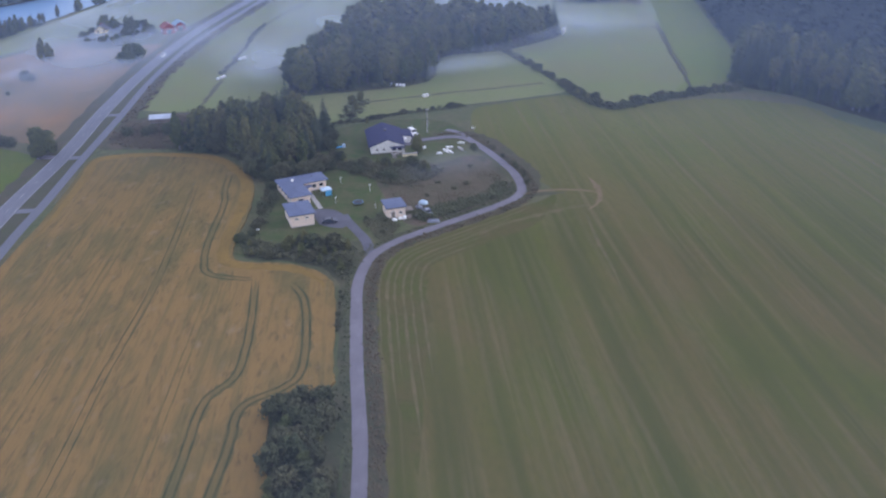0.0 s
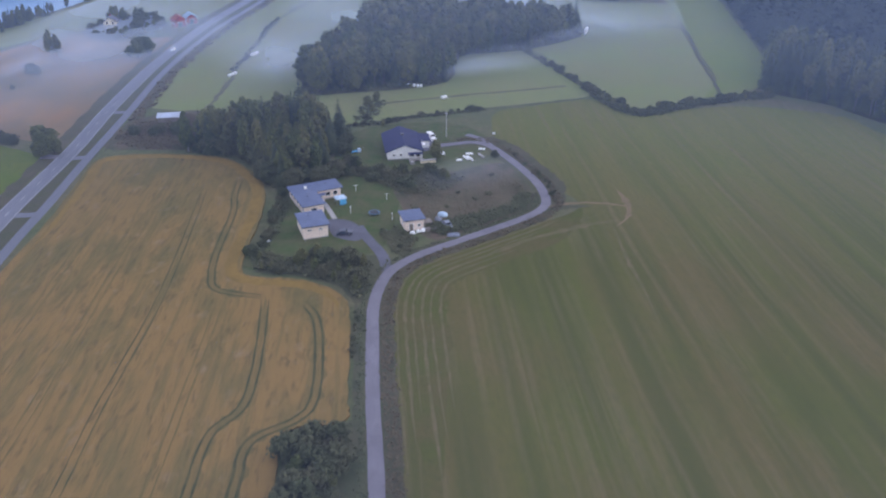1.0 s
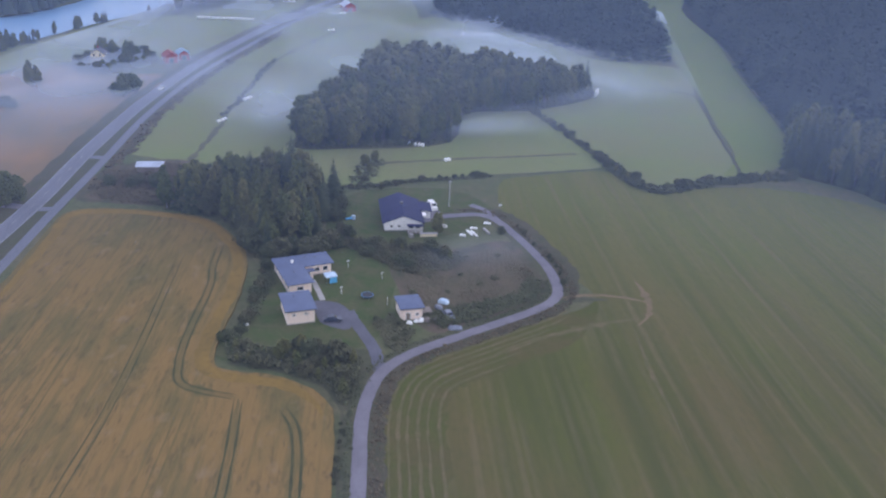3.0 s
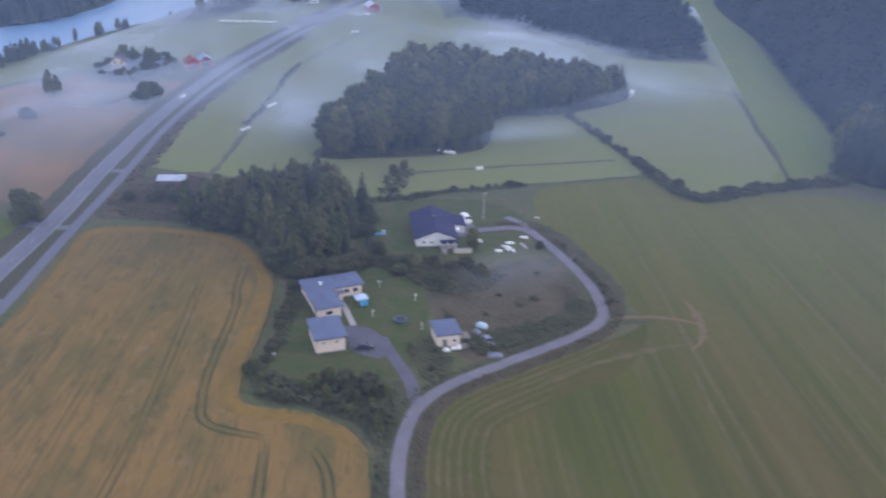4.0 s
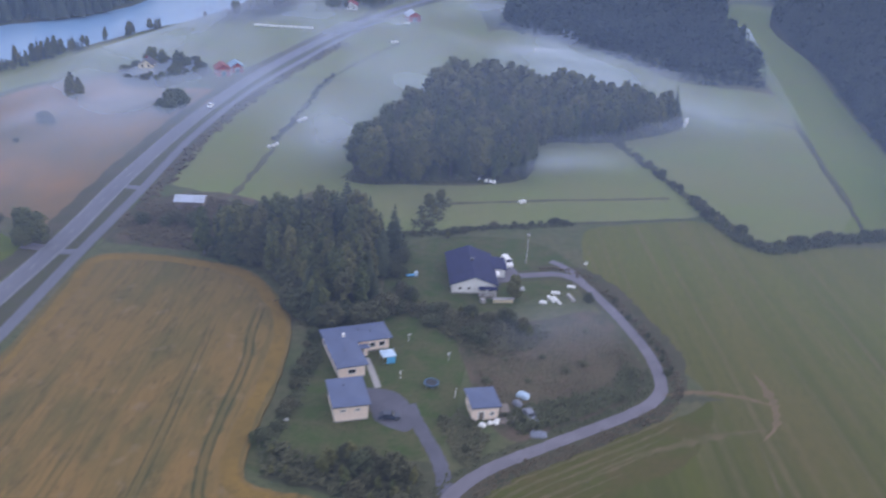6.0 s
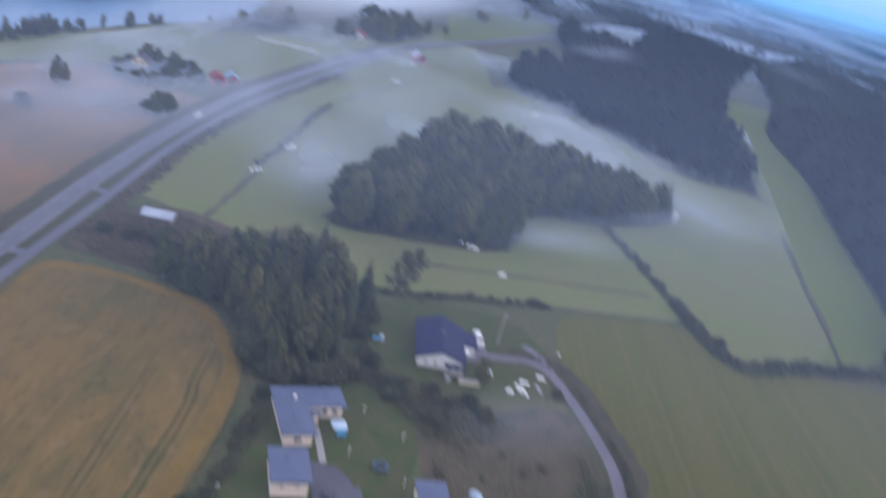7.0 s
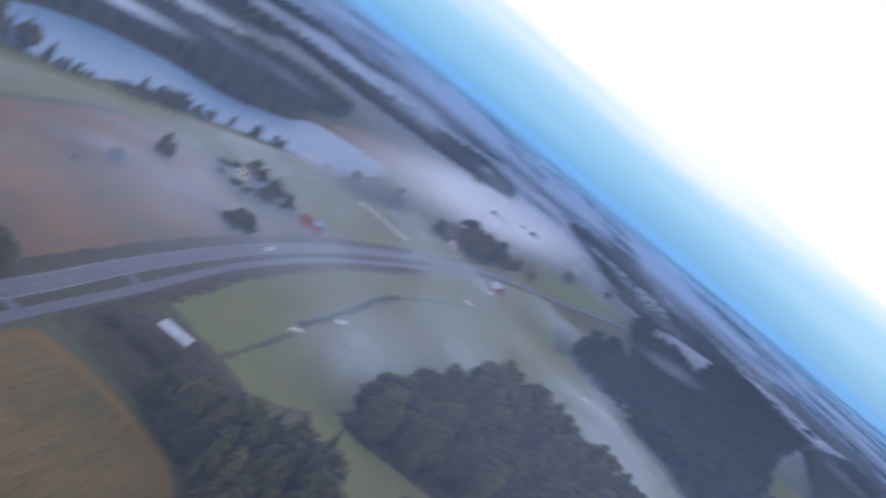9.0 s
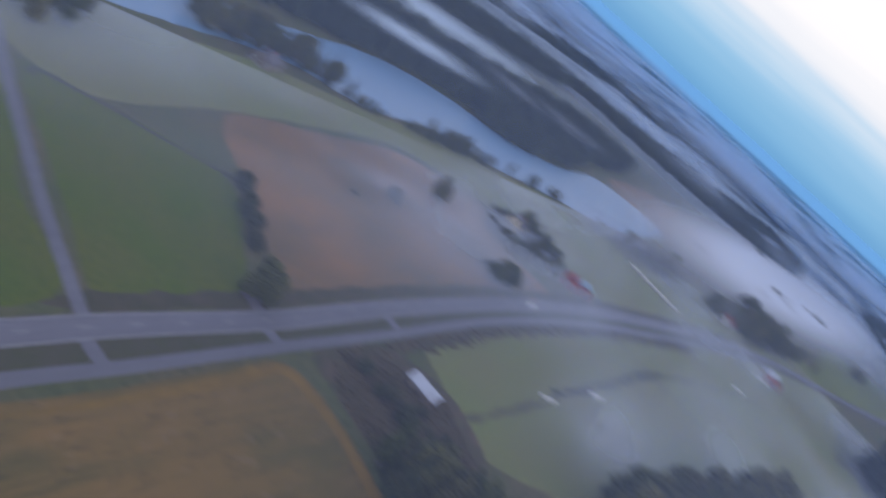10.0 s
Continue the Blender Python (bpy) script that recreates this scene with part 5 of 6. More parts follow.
bales((-234, 607), (-199, 617), 24, "long row of bales by the barn", 1, 0.3, 1.15)
bales((-55.5, 627), (-34.8, 632.5), 12, "row of bales at the wood", 1, 0.4, 1.15)
bales((-125.2, 384.0), (-123.8, 388.0), 3, "bales by the ditch", 1, 0.2, 0.95)
bales((-127.9, 420.5), (-126.6, 424.5), 3, "second bales by the ditch", 1, 0.2, 1.1)
bales((-141, 602), (-138, 604), 3, "bales beyond the ditch", 1, 0.2, 1.1)
bales((32.5, 489), (33.5, 496), 5, "bales at the corner of the wood", 2, 0.2, 1.1)
for x in (-42.1, -39.6, -38.0, -36.6):
    bales((x, 379.5), (x, 379.5), 1, "four bales in the meadow", 1, 0.1, 0.95)
bales((-24.8, 363.6), (-23.6, 364.6), 2, "pair of bales in the meadow", 1, 0.1, 1.0)
bales((-157, 668), (-149, 671), 7, "bales beside the large barn", 1, 0.3, 1.1)

# ---- trees ----
COPSE = [(-104.4, 289.3), (-84.1, 288.6), (-69.6, 274.8), (-62.1, 263.2), (-53.6, 267.4), (-50.2, 273), (-51.5, 284.2), (-57.5, 303), (-63, 318), (-81.2, 321.9), (-95.7, 304.5)]
sheet("copse_floor", COPSE, 0.06, M_DITCH, "dark shaded floor of the copse", "ground")
rnd = random.Random(4)
for k, (x, y) in enumerate(scatter(COPSE, 4.5, 3)):
    kind = rnd.choice(("spruce", "pine", "spruce", "broad", "birch") if x < -80 or y > 300 else ("birch", "birch", "birch", "birch", "spruce", "birch", "pine"))
    plant(kind, x, y, rnd.uniform(9.5, 16.5) * (1.14 if y > 296 else 1.0), k, "in the copse", "copse behind the house", 1.4 if kind == "spruce" else 0.88)
for k, (x, y) in enumerate(scatter([(-110.2, 291.4), (-84.1, 289.3), (-72.5, 275.5), (-65.2, 263.9), (-60.9, 261), (-68.1, 278.4), (-87, 295.8)], 4.0, 13)):
    plant(rnd.choice(("bush", "bush", "birch")), x, y, rnd.uniform(3.5, 7.5), 1300 + k, "at the edge of the copse", "copse edge")
plant("spruce", -54.5, 311.5, 14.5, 900, "standing alone behind the copse", "copse behind the house", 1.5)
for k, (x, y, h) in enumerate(((-50.5, 280, 9), (-53.5, 295, 12.5), (-55.5, 303, 11), (-57.5, 308.5, 13), (-64, 317, 13.5))):
    plant("spruce", x, y, h, 910 + k, "at the back of the copse", "copse behind the house", 1.6)
for k, (x, y, h, kind) in enumerate(((-49.2, 333, 3.4, "bush"), (-52.0, 337, 4.6, "birch"), (-49.8, 343, 5.2, "broad"), (-52.6, 349, 7.2, "broad"), (-50.4, 354, 7.6, "broad"), (-54.5, 352, 5.6, "broad"), (-41.4, 326.0, 4.6, "birch"), (-57.0, 323, 4.8, "birch"))):
    plant(kind, x, y, h * 0.66, 930 + k, "between hedge and wood", "trees between hedge and wood", 1.15)

WOOD = [(-87, 366.8), (-77.7, 361.1), (-56.8, 371.2), (-26.8, 388.6), (-26.1, 434.3), (4.3, 451.5), (30.9, 490.1), (-14.5, 498.8), (-65.2, 507.5), (-84.1, 493), (-82.6, 452.4), (-87, 406)]
sheet("wood_floor", WOOD, 0.065, M_DITCH, "dark floor of the wood", "ground")
spots = sorted(scatter(WOOD, 5.2, 5), key=lambda p: p[1] - 0.4 * p[0])
for k, (x, y) in enumerate(spots[:260]):
    kind = rnd.choice(("spruce", "birch", "birch", "broad", "pine", "pine"))
    plant(kind, x, y, rnd.uniform(11.5, 19.5), 2000 + k, "in the wood", "wood amid the meadows", 1.0)
forest("wood_far_side", spots[260:], (12, 20), "mixed wood of pine and birch, far side", 31, 9, 7, M_PINE, 0.8)
plant("spruce", 28.2, 491, 18, 2990, "at the wood corner", "wood amid the meadows", 1.35)
plant("birch", 25.2, 487.5, 15, 2991, "at the wood corner", "wood amid the meadows", 1.2)
plant("spruce", 22.0, 484, 15, 2992, "at the wood corner", "wood amid the meadows", 1.3)

RIGHT = [(111.6, 870), (119.6, 652.5), (118.9, 555.4), (120.3, 440.8), (107.3, 397.3), (130.5, 377), (143.5, 358.1), (174, 327.7), (246.5, 290), (333.5, 333.5), (333.5, 870), (217.5, 1015)]
sheet("spruce_forest_floor", RIGHT, 0.065, M_FOREST_FLOOR, "dark floor of the spruce forest", "ground")
spots = sorted(scatter(RIGHT, 5.6, 6, 6000), key=lambda p: p[0] * 0.6 + abs(p[1] - 380) * 0.5)
for k, (x, y) in enumerate(spots[:150]):
    plant(rnd.choice(("spruce", "spruce", "spruce", "birch", "pine")), x, y, rnd.uniform(14, 21), 4000 + k, "at the forest rim", "rim of the spruce forest", 1.05)
forest("spruce_forest", spots[150:], (15, 21), "dense dark spruce forest beyond the mown meadow", 41, 8, 7, M_FARTREES, 0.15)

# far woods
def oval(cx, cy, a, c, turn, seed):
    """A ragged oval outline."""
    r = random.Random(seed)
    ca, sa = math.cos(radians(turn)), math.sin(radians(turn))
    pts = []
    for t in range(28):
        u = a * math.cos(t * math.pi / 14) * r.uniform(0.85, 1.1)
        v = c * math.sin(t * math.pi / 14) * r.uniform(0.6, 1.3)
        pts.append((cx + u * ca - v * sa, cy + u * sa + v * ca))
    return pts


for name, poly, gap, hs, label, seed in (
    ("north_wood", [(-92, 705), (-72, 680), (-46, 664), (-22, 645), (3, 622), (26, 602), (48, 582), (79, 592), (74, 680), (69, 760), (70, 850), (78, 960), (160, 1450), (20, 1420), (-10, 1300), (-20, 1080), (-60, 1090), (-84, 1130), (-104, 1175), (-100, 1040), (-80, 960), (-60, 832), (-66, 803), (-87, 791)], 6.6, (10, 21), "dark wood beyond the misty meadow", 51),
    ("far_shore_wood", [(-310, 90), (-336, 275), (-348, 362), (-362, 465), (-364, 527), (-342, 550), (-329, 577), (-343, 663), (-376, 729), (-387, 792), (-420, 870), (-462, 855), (-481, 816), (-459, 674), (-449, 588), (-451, 543), (-440, 430), (-400, 150)], 7.0, (11, 17), "dark wooded far shore of the lake", 52),
    ("hill_wood", [(-470, 150), (-520, 500), (-545, 633), (-534, 678), (-546, 779), (-586, 969), (-520, 1012), (-468, 1059), (-418, 1121), (-371, 1173), (-354, 1272), (-416, 1447), (-505, 1519), (-531, 1369), (-567, 1242), (-581, 1120), (-624, 1041), (-650, 899), (-640, 762), (-620, 683), (-620, 400), (-580, 120)], 9, (13, 19), "dark wooded ridge beyond the lake", 53),
    ("ridge_wood", [(-680, 300), (-720, 600), (-760, 868), (-782, 1078), (-787, 1282), (-753, 1436), (-786, 1671), (-751, 1878), (-780, 2268), (-900, 2650), (-960, 2400), (-950, 1900), (-880, 1584), (-870, 1349), (-870, 1080), (-850, 800), (-820, 300)], 12, (14, 20), "dark wooded ridge in the mist", 69),
    ("east_wood", [(124, 905), (165, 890), (180, 1000), (220, 930), (420, 1000), (620, 1300), (520, 1700), (240, 1600), (130, 1250)], 9, (14, 20), "dark forest to the north east", 54),
    ("valley_wood", [(-355, 1677), (-251, 1445), (-193, 1331), (-136, 1224), (-104, 1180), (-60, 1320), (0, 1400), (100, 1560), (330, 1750), (640, 2200), (300, 2300), (45, 1750), (-54, 1830), (-225, 2077), (-332, 2074)], 11, (15, 21), "dark forest rising from the mist", 55),
    ("horizon_wood", [(-754, 2269), (-769, 2624), (-728, 3120), (-650, 3260), (-425, 3203), (-278, 3934), (-110, 3469), (77, 3340), (225, 2707), (420, 2600), (900, 2700), (900, 3100), (285, 3570), (100, 4400), (-210, 4500), (-400, 3800), (-630, 3730), (-870, 3670), (-950, 2900)], 22, (16, 24), "distant forest under the horizon", 70),
    ("far_band", oval(-1500, 3200, 1000, 120, 42, 7), 20, (16, 24), "distant wooded band above the mist", 60),
    ("far_band", oval(600, 3100, 700, 120, -12, 9), 18, (16, 24), "distant wooded band above the mist", 62),
    ("far_band", oval(-2100, 3600, 1000, 150, 40, 10), 24, (18, 28), "distant wooded band above the mist", 63),
    ("far_band", oval(-900, 4450, 1300, 130, 14, 11), 24, (22, 34), "distant wooded band above the mist", 64),
    ("far_band", oval(900, 4250, 1200, 140, -14, 12), 24, (20, 32), "distant wooded band above the mist", 65),
    ("far_band", oval(900, 2100, 500, 200, 10, 14), 16, (14, 20), "distant wooded band above the mist", 67),
    ("far_band", oval(-2900, 3000, 900, 160, 55, 15), 24, (18, 28), "distant wooded band above the mist", 68),
):
    near_wood = name == "north_wood"
    forest(name, scatter(poly, gap, seed), hs, label, seed, material=M_FARTREES, mix=0.35 if near_wood else 0.0, fat=0.0 if near_wood else 0.36 * gap if gap > 9.5 else 2.6)

# hedges, lone trees, bushes
FARMYARD = [(-236, 458), (-226, 444), (-212, 442), (-203, 455), (-200, 480), (-210, 492), (-232, 484)]
def hedge(line, gap, lo, hi, seed, where, group, spread=1.5, kinds=("bush",)):
    rnd = random.Random(seed)
    pts = spline(line, 24)
    run = 0.0
    for a, c in zip(pts, pts[1:]):
        run += (c - a).length
        if run > gap * rnd.uniform(0.4, 1.0):
            run = 0.0
            plant(rnd.choice(kinds), c.x + rnd.uniform(-spread, spread), c.y + rnd.uniform(-spread, spread), rnd.uniform(lo, hi), seed * 100 + len(bpy.data.objects), where, group, rnd.uniform(1.0, 1.7) if hi < 3.6 else 1.0)


hedge([(-58, 321.9), (-41.8, 330.6), (-30.3, 339.3), (-17.4, 345.1)], 3.4, 0.8, 2.0, 61, "along the ditch behind the white house", "north hedge")
hedge([(-17.4, 346.6), (-5.1, 353.1)], 3.4, 1.0, 2.4, 62, "along the ditch behind the white house", "north hedge")
hedge([(3.6, 449.8), (20.9, 414), (33.4, 390.2)], 5.5, 1.2, 2.9, 64, "along the dark ditch", "ditch hedge", 1.2)
hedge([(33.4, 390.2), (44.1, 366.6), (54.2, 354.5), (68, 363.9), (82.2, 373.4), (96.1, 381.3), (110.2, 385.7)], 2.6, 1.5, 4.0, 65, "in the thick hedge round the meadow", "meadow hedge", 2.0, ("bush", "bush", "broad"))
hedge([(-52.2, 311.8), (-49.3, 297.2), (-42, 282.8), (-29, 279.1), (-15.9, 279.8), (-10.2, 274.8)], 2.6, 2.0, 4.4, 66, "in the hedge between gardens", "garden hedge", 2.2, ("bush", "bush", "birch"))
hedge([(-40.6, 278.4), (-31.9, 275.5), (-23.2, 271.1), (-17.4, 265.3)], 3.0, 1.4, 3.4, 67, "at the edge of the weedy plot", "garden hedge", 2.4)
hedge([(-58.9, 261), (-56, 246.5), (-53.4, 232), (-51.3, 220.4)], 6.5, 1.2, 2.6, 68, "beside the grain field", "west hedge", 0.9)
hedge([(-60.9, 262.4), (-55.1, 266.8), (-47.9, 271.1), (-42, 276.9)], 2.0, 3.5, 6.5, 69, "in front of the copse", "copse edge", 1.6, ("bush", "bush", "birch"))
for k, (x, y) in enumerate(scatter([(-40.5, 209.2), (-26.1, 205.9), (-20.3, 200.1), (-20.2, 211), (-23.2, 218.5), (-29, 220.5), (-37, 219.5)], 3.5, 71)):
    plant(rnd.choice(("bush", "bush", "broad", "birch")), x, y, rnd.uniform(2.4, 5.2), 7100 + k, "in the thicket beside the drive", "thicket beside the drive")
for k, (x, y) in enumerate(scatter([(-55.1, 217.0), (-49.8, 209.6), (-40.5, 209.2), (-41.5, 213.0), (-47.5, 214.5), (-53, 220)], 3.4, 171)):
    plant(rnd.choice(("bush", "bush", "birch")), x, y, rnd.uniform(1.4, 3.4), 7150 + k, "on the grass beside the grain", "thicket beside the drive", 1.2)
for k, (x, y) in enumerate(scatter([(-22, 236), (-17.4, 240.7), (-10.2, 232.7), (-13.6, 223.4), (-17.6, 228)], 6.5, 72)):
    plant("bush", x, y, rnd.uniform(1.2, 2.6), 7200 + k, "by the shed", "bushes by the shed")
for k, (x, y) in enumerate(scatter([(-20.3, 146.4), (-10.2, 148.6), (-6.5, 134.8), (-1.4, 113.1), (-10.2, 110.2), (-16.7, 131.7)], 3.6, 73)):
    plant(rnd.choice(("bush", "bush", "broad")), x, y, rnd.uniform(3, 5.5), 7300 + k, "in the thicket beside the gravel road", "roadside thicket")
PLOT = [(-21.8, 266.8), (-5.8, 281.3), (5.8, 290), (14.5, 275.5), (18.3, 258.1), (5.8, 246.5), (-5.1, 235.6), (-13, 243.6)]
rw = random.Random(74)
verts, faces = [], []
for x, y in scatter(PLOT, 0.95, 74):
    h = rw.uniform(0.1, 0.45) * (0.4 + 1.3 * max(0.0, noise.noise(Vector((x * 0.1, y * 0.1, 3)))))
    i, w = len(verts), rw.uniform(0.35, 0.75)
    verts += [(x + math.cos(t * 1.257) * w * rw.uniform(0.6, 1.2), y + math.sin(t * 1.257) * w * rw.uniform(0.6, 1.2), 0.06 + 0.2 * h) for t in range(5)] + [(x, y, 0.08 + h)]
    faces += [(i + t, i + (t + 1) % 5, i + 5) for t in range(5)]
tagged(new("tall_weeds", raw_mesh("tall_weeds", verts, faces, M_WEEDS)), "tall brown and green weeds on the plot", "weeds", "", "stuff")
for k, (x, y) in enumerate(scatter(PLOT, 10, 77)):
    plant("bush", x, y, rnd.uniform(0.4, 1.1), 7400 + k, "in the weedy plot", "bushes in the weedy plot", 2.6)


def growth(name, spots, lo, hi, seed, material, label, size=0.5):
    """Uncountable low growth: a few bent leaf clumps on each spot."""
    r = random.Random(seed)
    verts, faces = [], []
    for x, y in spots:
        tall = r.uniform(lo, hi) * (0.45 + 1.1 * max(0.0, 0.5 + noise.noise(Vector((x * 0.14, y * 0.14, seed)))))
        for _ in range(3):
            n = Vector((r.gauss(0, 0.55), r.gauss(0, 0.55), 1)).normalized()
            u = n.orthogonal().normalized()
            v = n.cross(u)
            p = Vector((x + r.gauss(0, 0.35), y + r.gauss(0, 0.35), 0.06 + tall * r.uniform(0.35, 1.0)))
            q = size * r.uniform(0.6, 1.3)
            i = len(verts)
            for t in range(5):
                a = t * 1.2566 + r.uniform(-0.3, 0.3)
                w = p + (u * math.cos(a) + v * math.sin(a)) * q * r.uniform(0.6, 1.2) - n * 0.5 * q
                w.z = max(w.z, 0.02)
                verts.append(tuple(w))
            verts.append(tuple(p + n * 0.2 * q))
            faces += [(i + t, i + (t + 1) % 5, i + 5) for t in range(5)]
    return tagged(new(name, raw_mesh(name, verts, faces, material)), label, "undergrowth", "", "stuff")


def beside(line, near, far, gap, seed):
    """Spots scattered along a line, between two distances to one side of it."""
    r = random.Random(seed)
    out = []
    for a, c in zip(line, line[1:]):
        d = c - a
        n = Vector((-d.y, d.x)).normalized()
        for _ in range(int(d.length * abs(far - near) / gap ** 2) + 1):
            p = a.lerp(c, r.random()) + n * r.uniform(near, far)
            out.append((p.x, p.y))
    return out


growth("thicket_growth", scatter([(-50.5, 219), (-50, 209.8), (-38, 208.8), (-26, 206), (-19.5, 199), (-18.6, 209), (-21.6, 218.5), (-29, 221.5), (-37, 220), (-43, 215.5)], 0.85, 301), 0.4, 1.7, 301, M_BUSH, "low willow scrub and tall grass round the thicket")
growth("west_growth", scatter([(-59.8, 262), (-55.6, 247), (-54, 232), (-53.5, 216), (-51, 212), (-50.5, 222), (-51.6, 235), (-53.2, 249), (-57, 262)], 1.0, 302), 0.15, 0.8, 302, M_BUSH, "rough growth between lawn and grain")
growth("plot_growth", scatter([(-13, 242), (-5, 236), (6, 246.5), (17, 257.5), (18.3, 266), (15, 272), (10.5, 259), (1, 251), (-6, 247)], 0.8, 303), 0.3, 1.3, 303, M_BUSH, "dark green weeds along the road side of the plot")
growth("garden_growth", scatter([(-46, 283), (-30, 281.5), (-14, 282.5), (-4, 279), (-8, 270), (-18, 263.5), (-24, 266), (-31, 272), (-42, 277)], 0.85, 304), 0.3, 1.5, 304, M_BUSH, "rough hedge growth between the gardens")
growth("shed_growth", scatter([(-22, 234.5), (-19, 240.5), (-11, 233.5), (-13, 222), (-16.6, 225.5)], 0.8, 305), 0.1, 0.9, 305, M_BUSH, "tall grass and weeds by the shed")
growth("margin_growth", scatter([(-119, 290), (-104, 292.5), (-85, 291), (-70, 279), (-63, 284), (-88, 308), (-101, 326), (-122, 330), (-135, 315), (-132, 293)], 1.3, 306), 0.2, 1.0, 306, M_WEEDS, "brown tall grass behind the grain field", 0.7)
growth("copse_skirt", scatter([(-111, 291.5), (-87, 289.5), (-73, 277), (-63.5, 262.5), (-58.5, 262), (-68, 280), (-88, 296)], 0.9, 307), 0.5, 2.2, 307, M_BUSH, "low leafy skirt along the edge of the copse", 0.6)
growth("verge_growth", beside(GRAVEL[8:150], -2.0, -4.8, 0.95, 308), 0.05, 0.5, 308, M_WEEDS, "brown weeds on the verge of the gravel road", 0.4)
growth("inner_verge_growth", beside(GRAVEL[10:110], 1.9, 3.2, 0.95, 309), 0.05, 0.45, 309, M_BUSH, "green weeds on the inner verge of the gravel road", 0.4)
growth("road_strip_growth", beside(BIKE[55:100], -3.0, -8.0, 1.9, 310), 0.1, 0.9, 310, M_WEEDS, "brown growth along the cycle path", 0.8)
growth("hedge_foot", beside(spline([(33.4, 390.2), (44.1, 366.6), (54.2, 354.5), (68, 363.9), (82.2, 373.4), (96.1, 381.3), (110.2, 385.7)], 12), -3.2, 3.2, 1.0, 311), 0.4, 2.0, 311, M_BUSH, "dense scrub at the foot of the meadow hedge", 0.7)
growth("ditch_foot", beside(spline([(3.6, 449.8), (20.9, 414), (33.4, 390.2)], 12), -1.6, 1.6, 1.0, 312), 0.3, 1.2, 312, M_BUSH, "scrub along the dark ditch", 0.6)
growth("wood_skirt", beside(spline(WOOD, 6, True), 0.5, 4.0, 1.5, 316), 0.6, 2.6, 316, M_BUSH, "leafy undergrowth along the edge of the wood", 0.9)
growth("farm_garden_growth", scatter(FARMYARD, 1.5, 314), 0.4, 2.2, 314, M_BUSH, "dark shrubs and rough grass in the farm garden", 0.9)
growth("ditch_tree_foot", scatter([(-54, 330), (-47, 330), (-46.5, 345), (-48, 358), (-56, 358), (-55, 342)], 1.5, 315), 0.1, 0.7, 315, M_BUSH, "hazy scrub under the ditch trees", 0.7)
growth("north_hedge_foot", beside(spline([(-58, 321.9), (-41.8, 330.6), (-30.3, 339.3), (-17.4, 345.1), (-5.1, 353.1)], 12), -1.4, 1.4, 1.0, 313), 0.2, 1.0, 313, M_BUSH, "scrub along the ditch behind the white house", 0.6)
hedge([(25.2, 266.1), (22.6, 276.9), (18.8, 285.6), (13.8, 294.3), (6.5, 308.8)], 4.0, 0.5, 1.4, 75, "beside the gravel road bend", "roadside bushes", 0.8)
hedge([(-14.8, 172.5), (-16.7, 182.7), (-18.8, 192.8)], 4.0, 0.5, 1.1, 76, "beside the gravel road", "roadside bushes", 0.5)
plant("broad", -16.0, 293.5, 7.5, 7601, "in front of the white house", "garden trees")
plant("bush", 3.2, 299.5, 2.6, 7602, "beside the gravel road", "roadside bushes")
for k, (x, y, h, kind) in enumerate(((-226, 407, 14, "birch"), (-224.5, 410, 11, "birch"), (-217, 376, 5, "bush"), (-214, 376.5, 3, "bush"),
                                     (-211, 352, 1.8, "bush"))):
    plant(kind, x, y, h, 7700 + k, "standing alone in the fields", "field trees")
for k, (x, y, h) in enumerate(((-274.7, 978.5, 12), (-262.8, 1061, 11), (-250.4, 1072, 13), (-246, 1077, 10), (-367, 1132, 14), (-361, 1136, 11), (-175, 1004, 11), (-179, 1009, 12), (-171, 1010, 9), (-147.6, 1117, 14), (-172, 842, 9))):
    plant("broad", x, y, h, 7720 + k, "rising from the misty fields", "trees in the misty fields")
for k, (x, y, h, wide) in enumerate(((-150.5, 279, 11.5, 1.25), (-148.5, 281, 9.5, 1.3), (-150, 276.5, 7, 1.5), (-182, 410, 9.5, 1.15), (-178.5, 414.5, 9, 1.2), (-185, 408, 6.5, 1.3), (-180, 407, 7, 1.3), (-181, 418, 9, 1.2), (-183.5, 414, 10, 1.2))):
    plant("broad", x, y, h, 7750 + k, "standing in a clump by the field", "field trees", wide)
for k, (x, y) in enumerate(scatter([(-236, 455), (-228, 448), (-214, 449), (-205, 458), (-204, 480), (-215, 482), (-230, 480), (-235, 468)], 6.5, 81)):
    if (x + 224.5) ** 2 + (y - 467) ** 2 > 50 and not (-229 < x < -216 and y < 464):
        plant(rnd.choice(("broad", "birch", "broad", "pine")), x, y, rnd.uniform(6, 12.5) if y > 466 else rnd.uniform(2.5, 4.5), 8100 + k, "round the yellow farmhouse", "farmhouse trees")
sheet("far_stubble", [(-330, 740), (-361, 749), (-378, 800), (-388, 870), (-372, 930), (-335, 1000), (-285, 860), (-298, 778), (-318, 738)], 0.06, M_TAN, "pale tan stubble field beyond the lake", "field")
sheet("yellow_field", [(-168, 820), (-143, 891), (-112, 1054), (-122, 1160), (-161, 1147), (-189, 1084), (-213, 1020), (-190, 920)], 0.062, M_STRIP, "yellowish green field beyond the village farm", "field")
sheet("farmyard", FARMYARD, 0.07, M_DITCH, "dark green farm garden round the yellow house", "garden")
for k, (x, y) in enumerate(scatter(FARMYARD, 5.0, 181)):
    if (x + 224.5) ** 2 + (y - 467) ** 2 > 45 and not (-228 < x < -216 and 446 < y < 464):
        plant(rnd.choice(("bush", "bush", "broad")), x, y, rnd.uniform(2.5, 6.0), 8150 + k, "in the farm garden", "farmhouse trees")
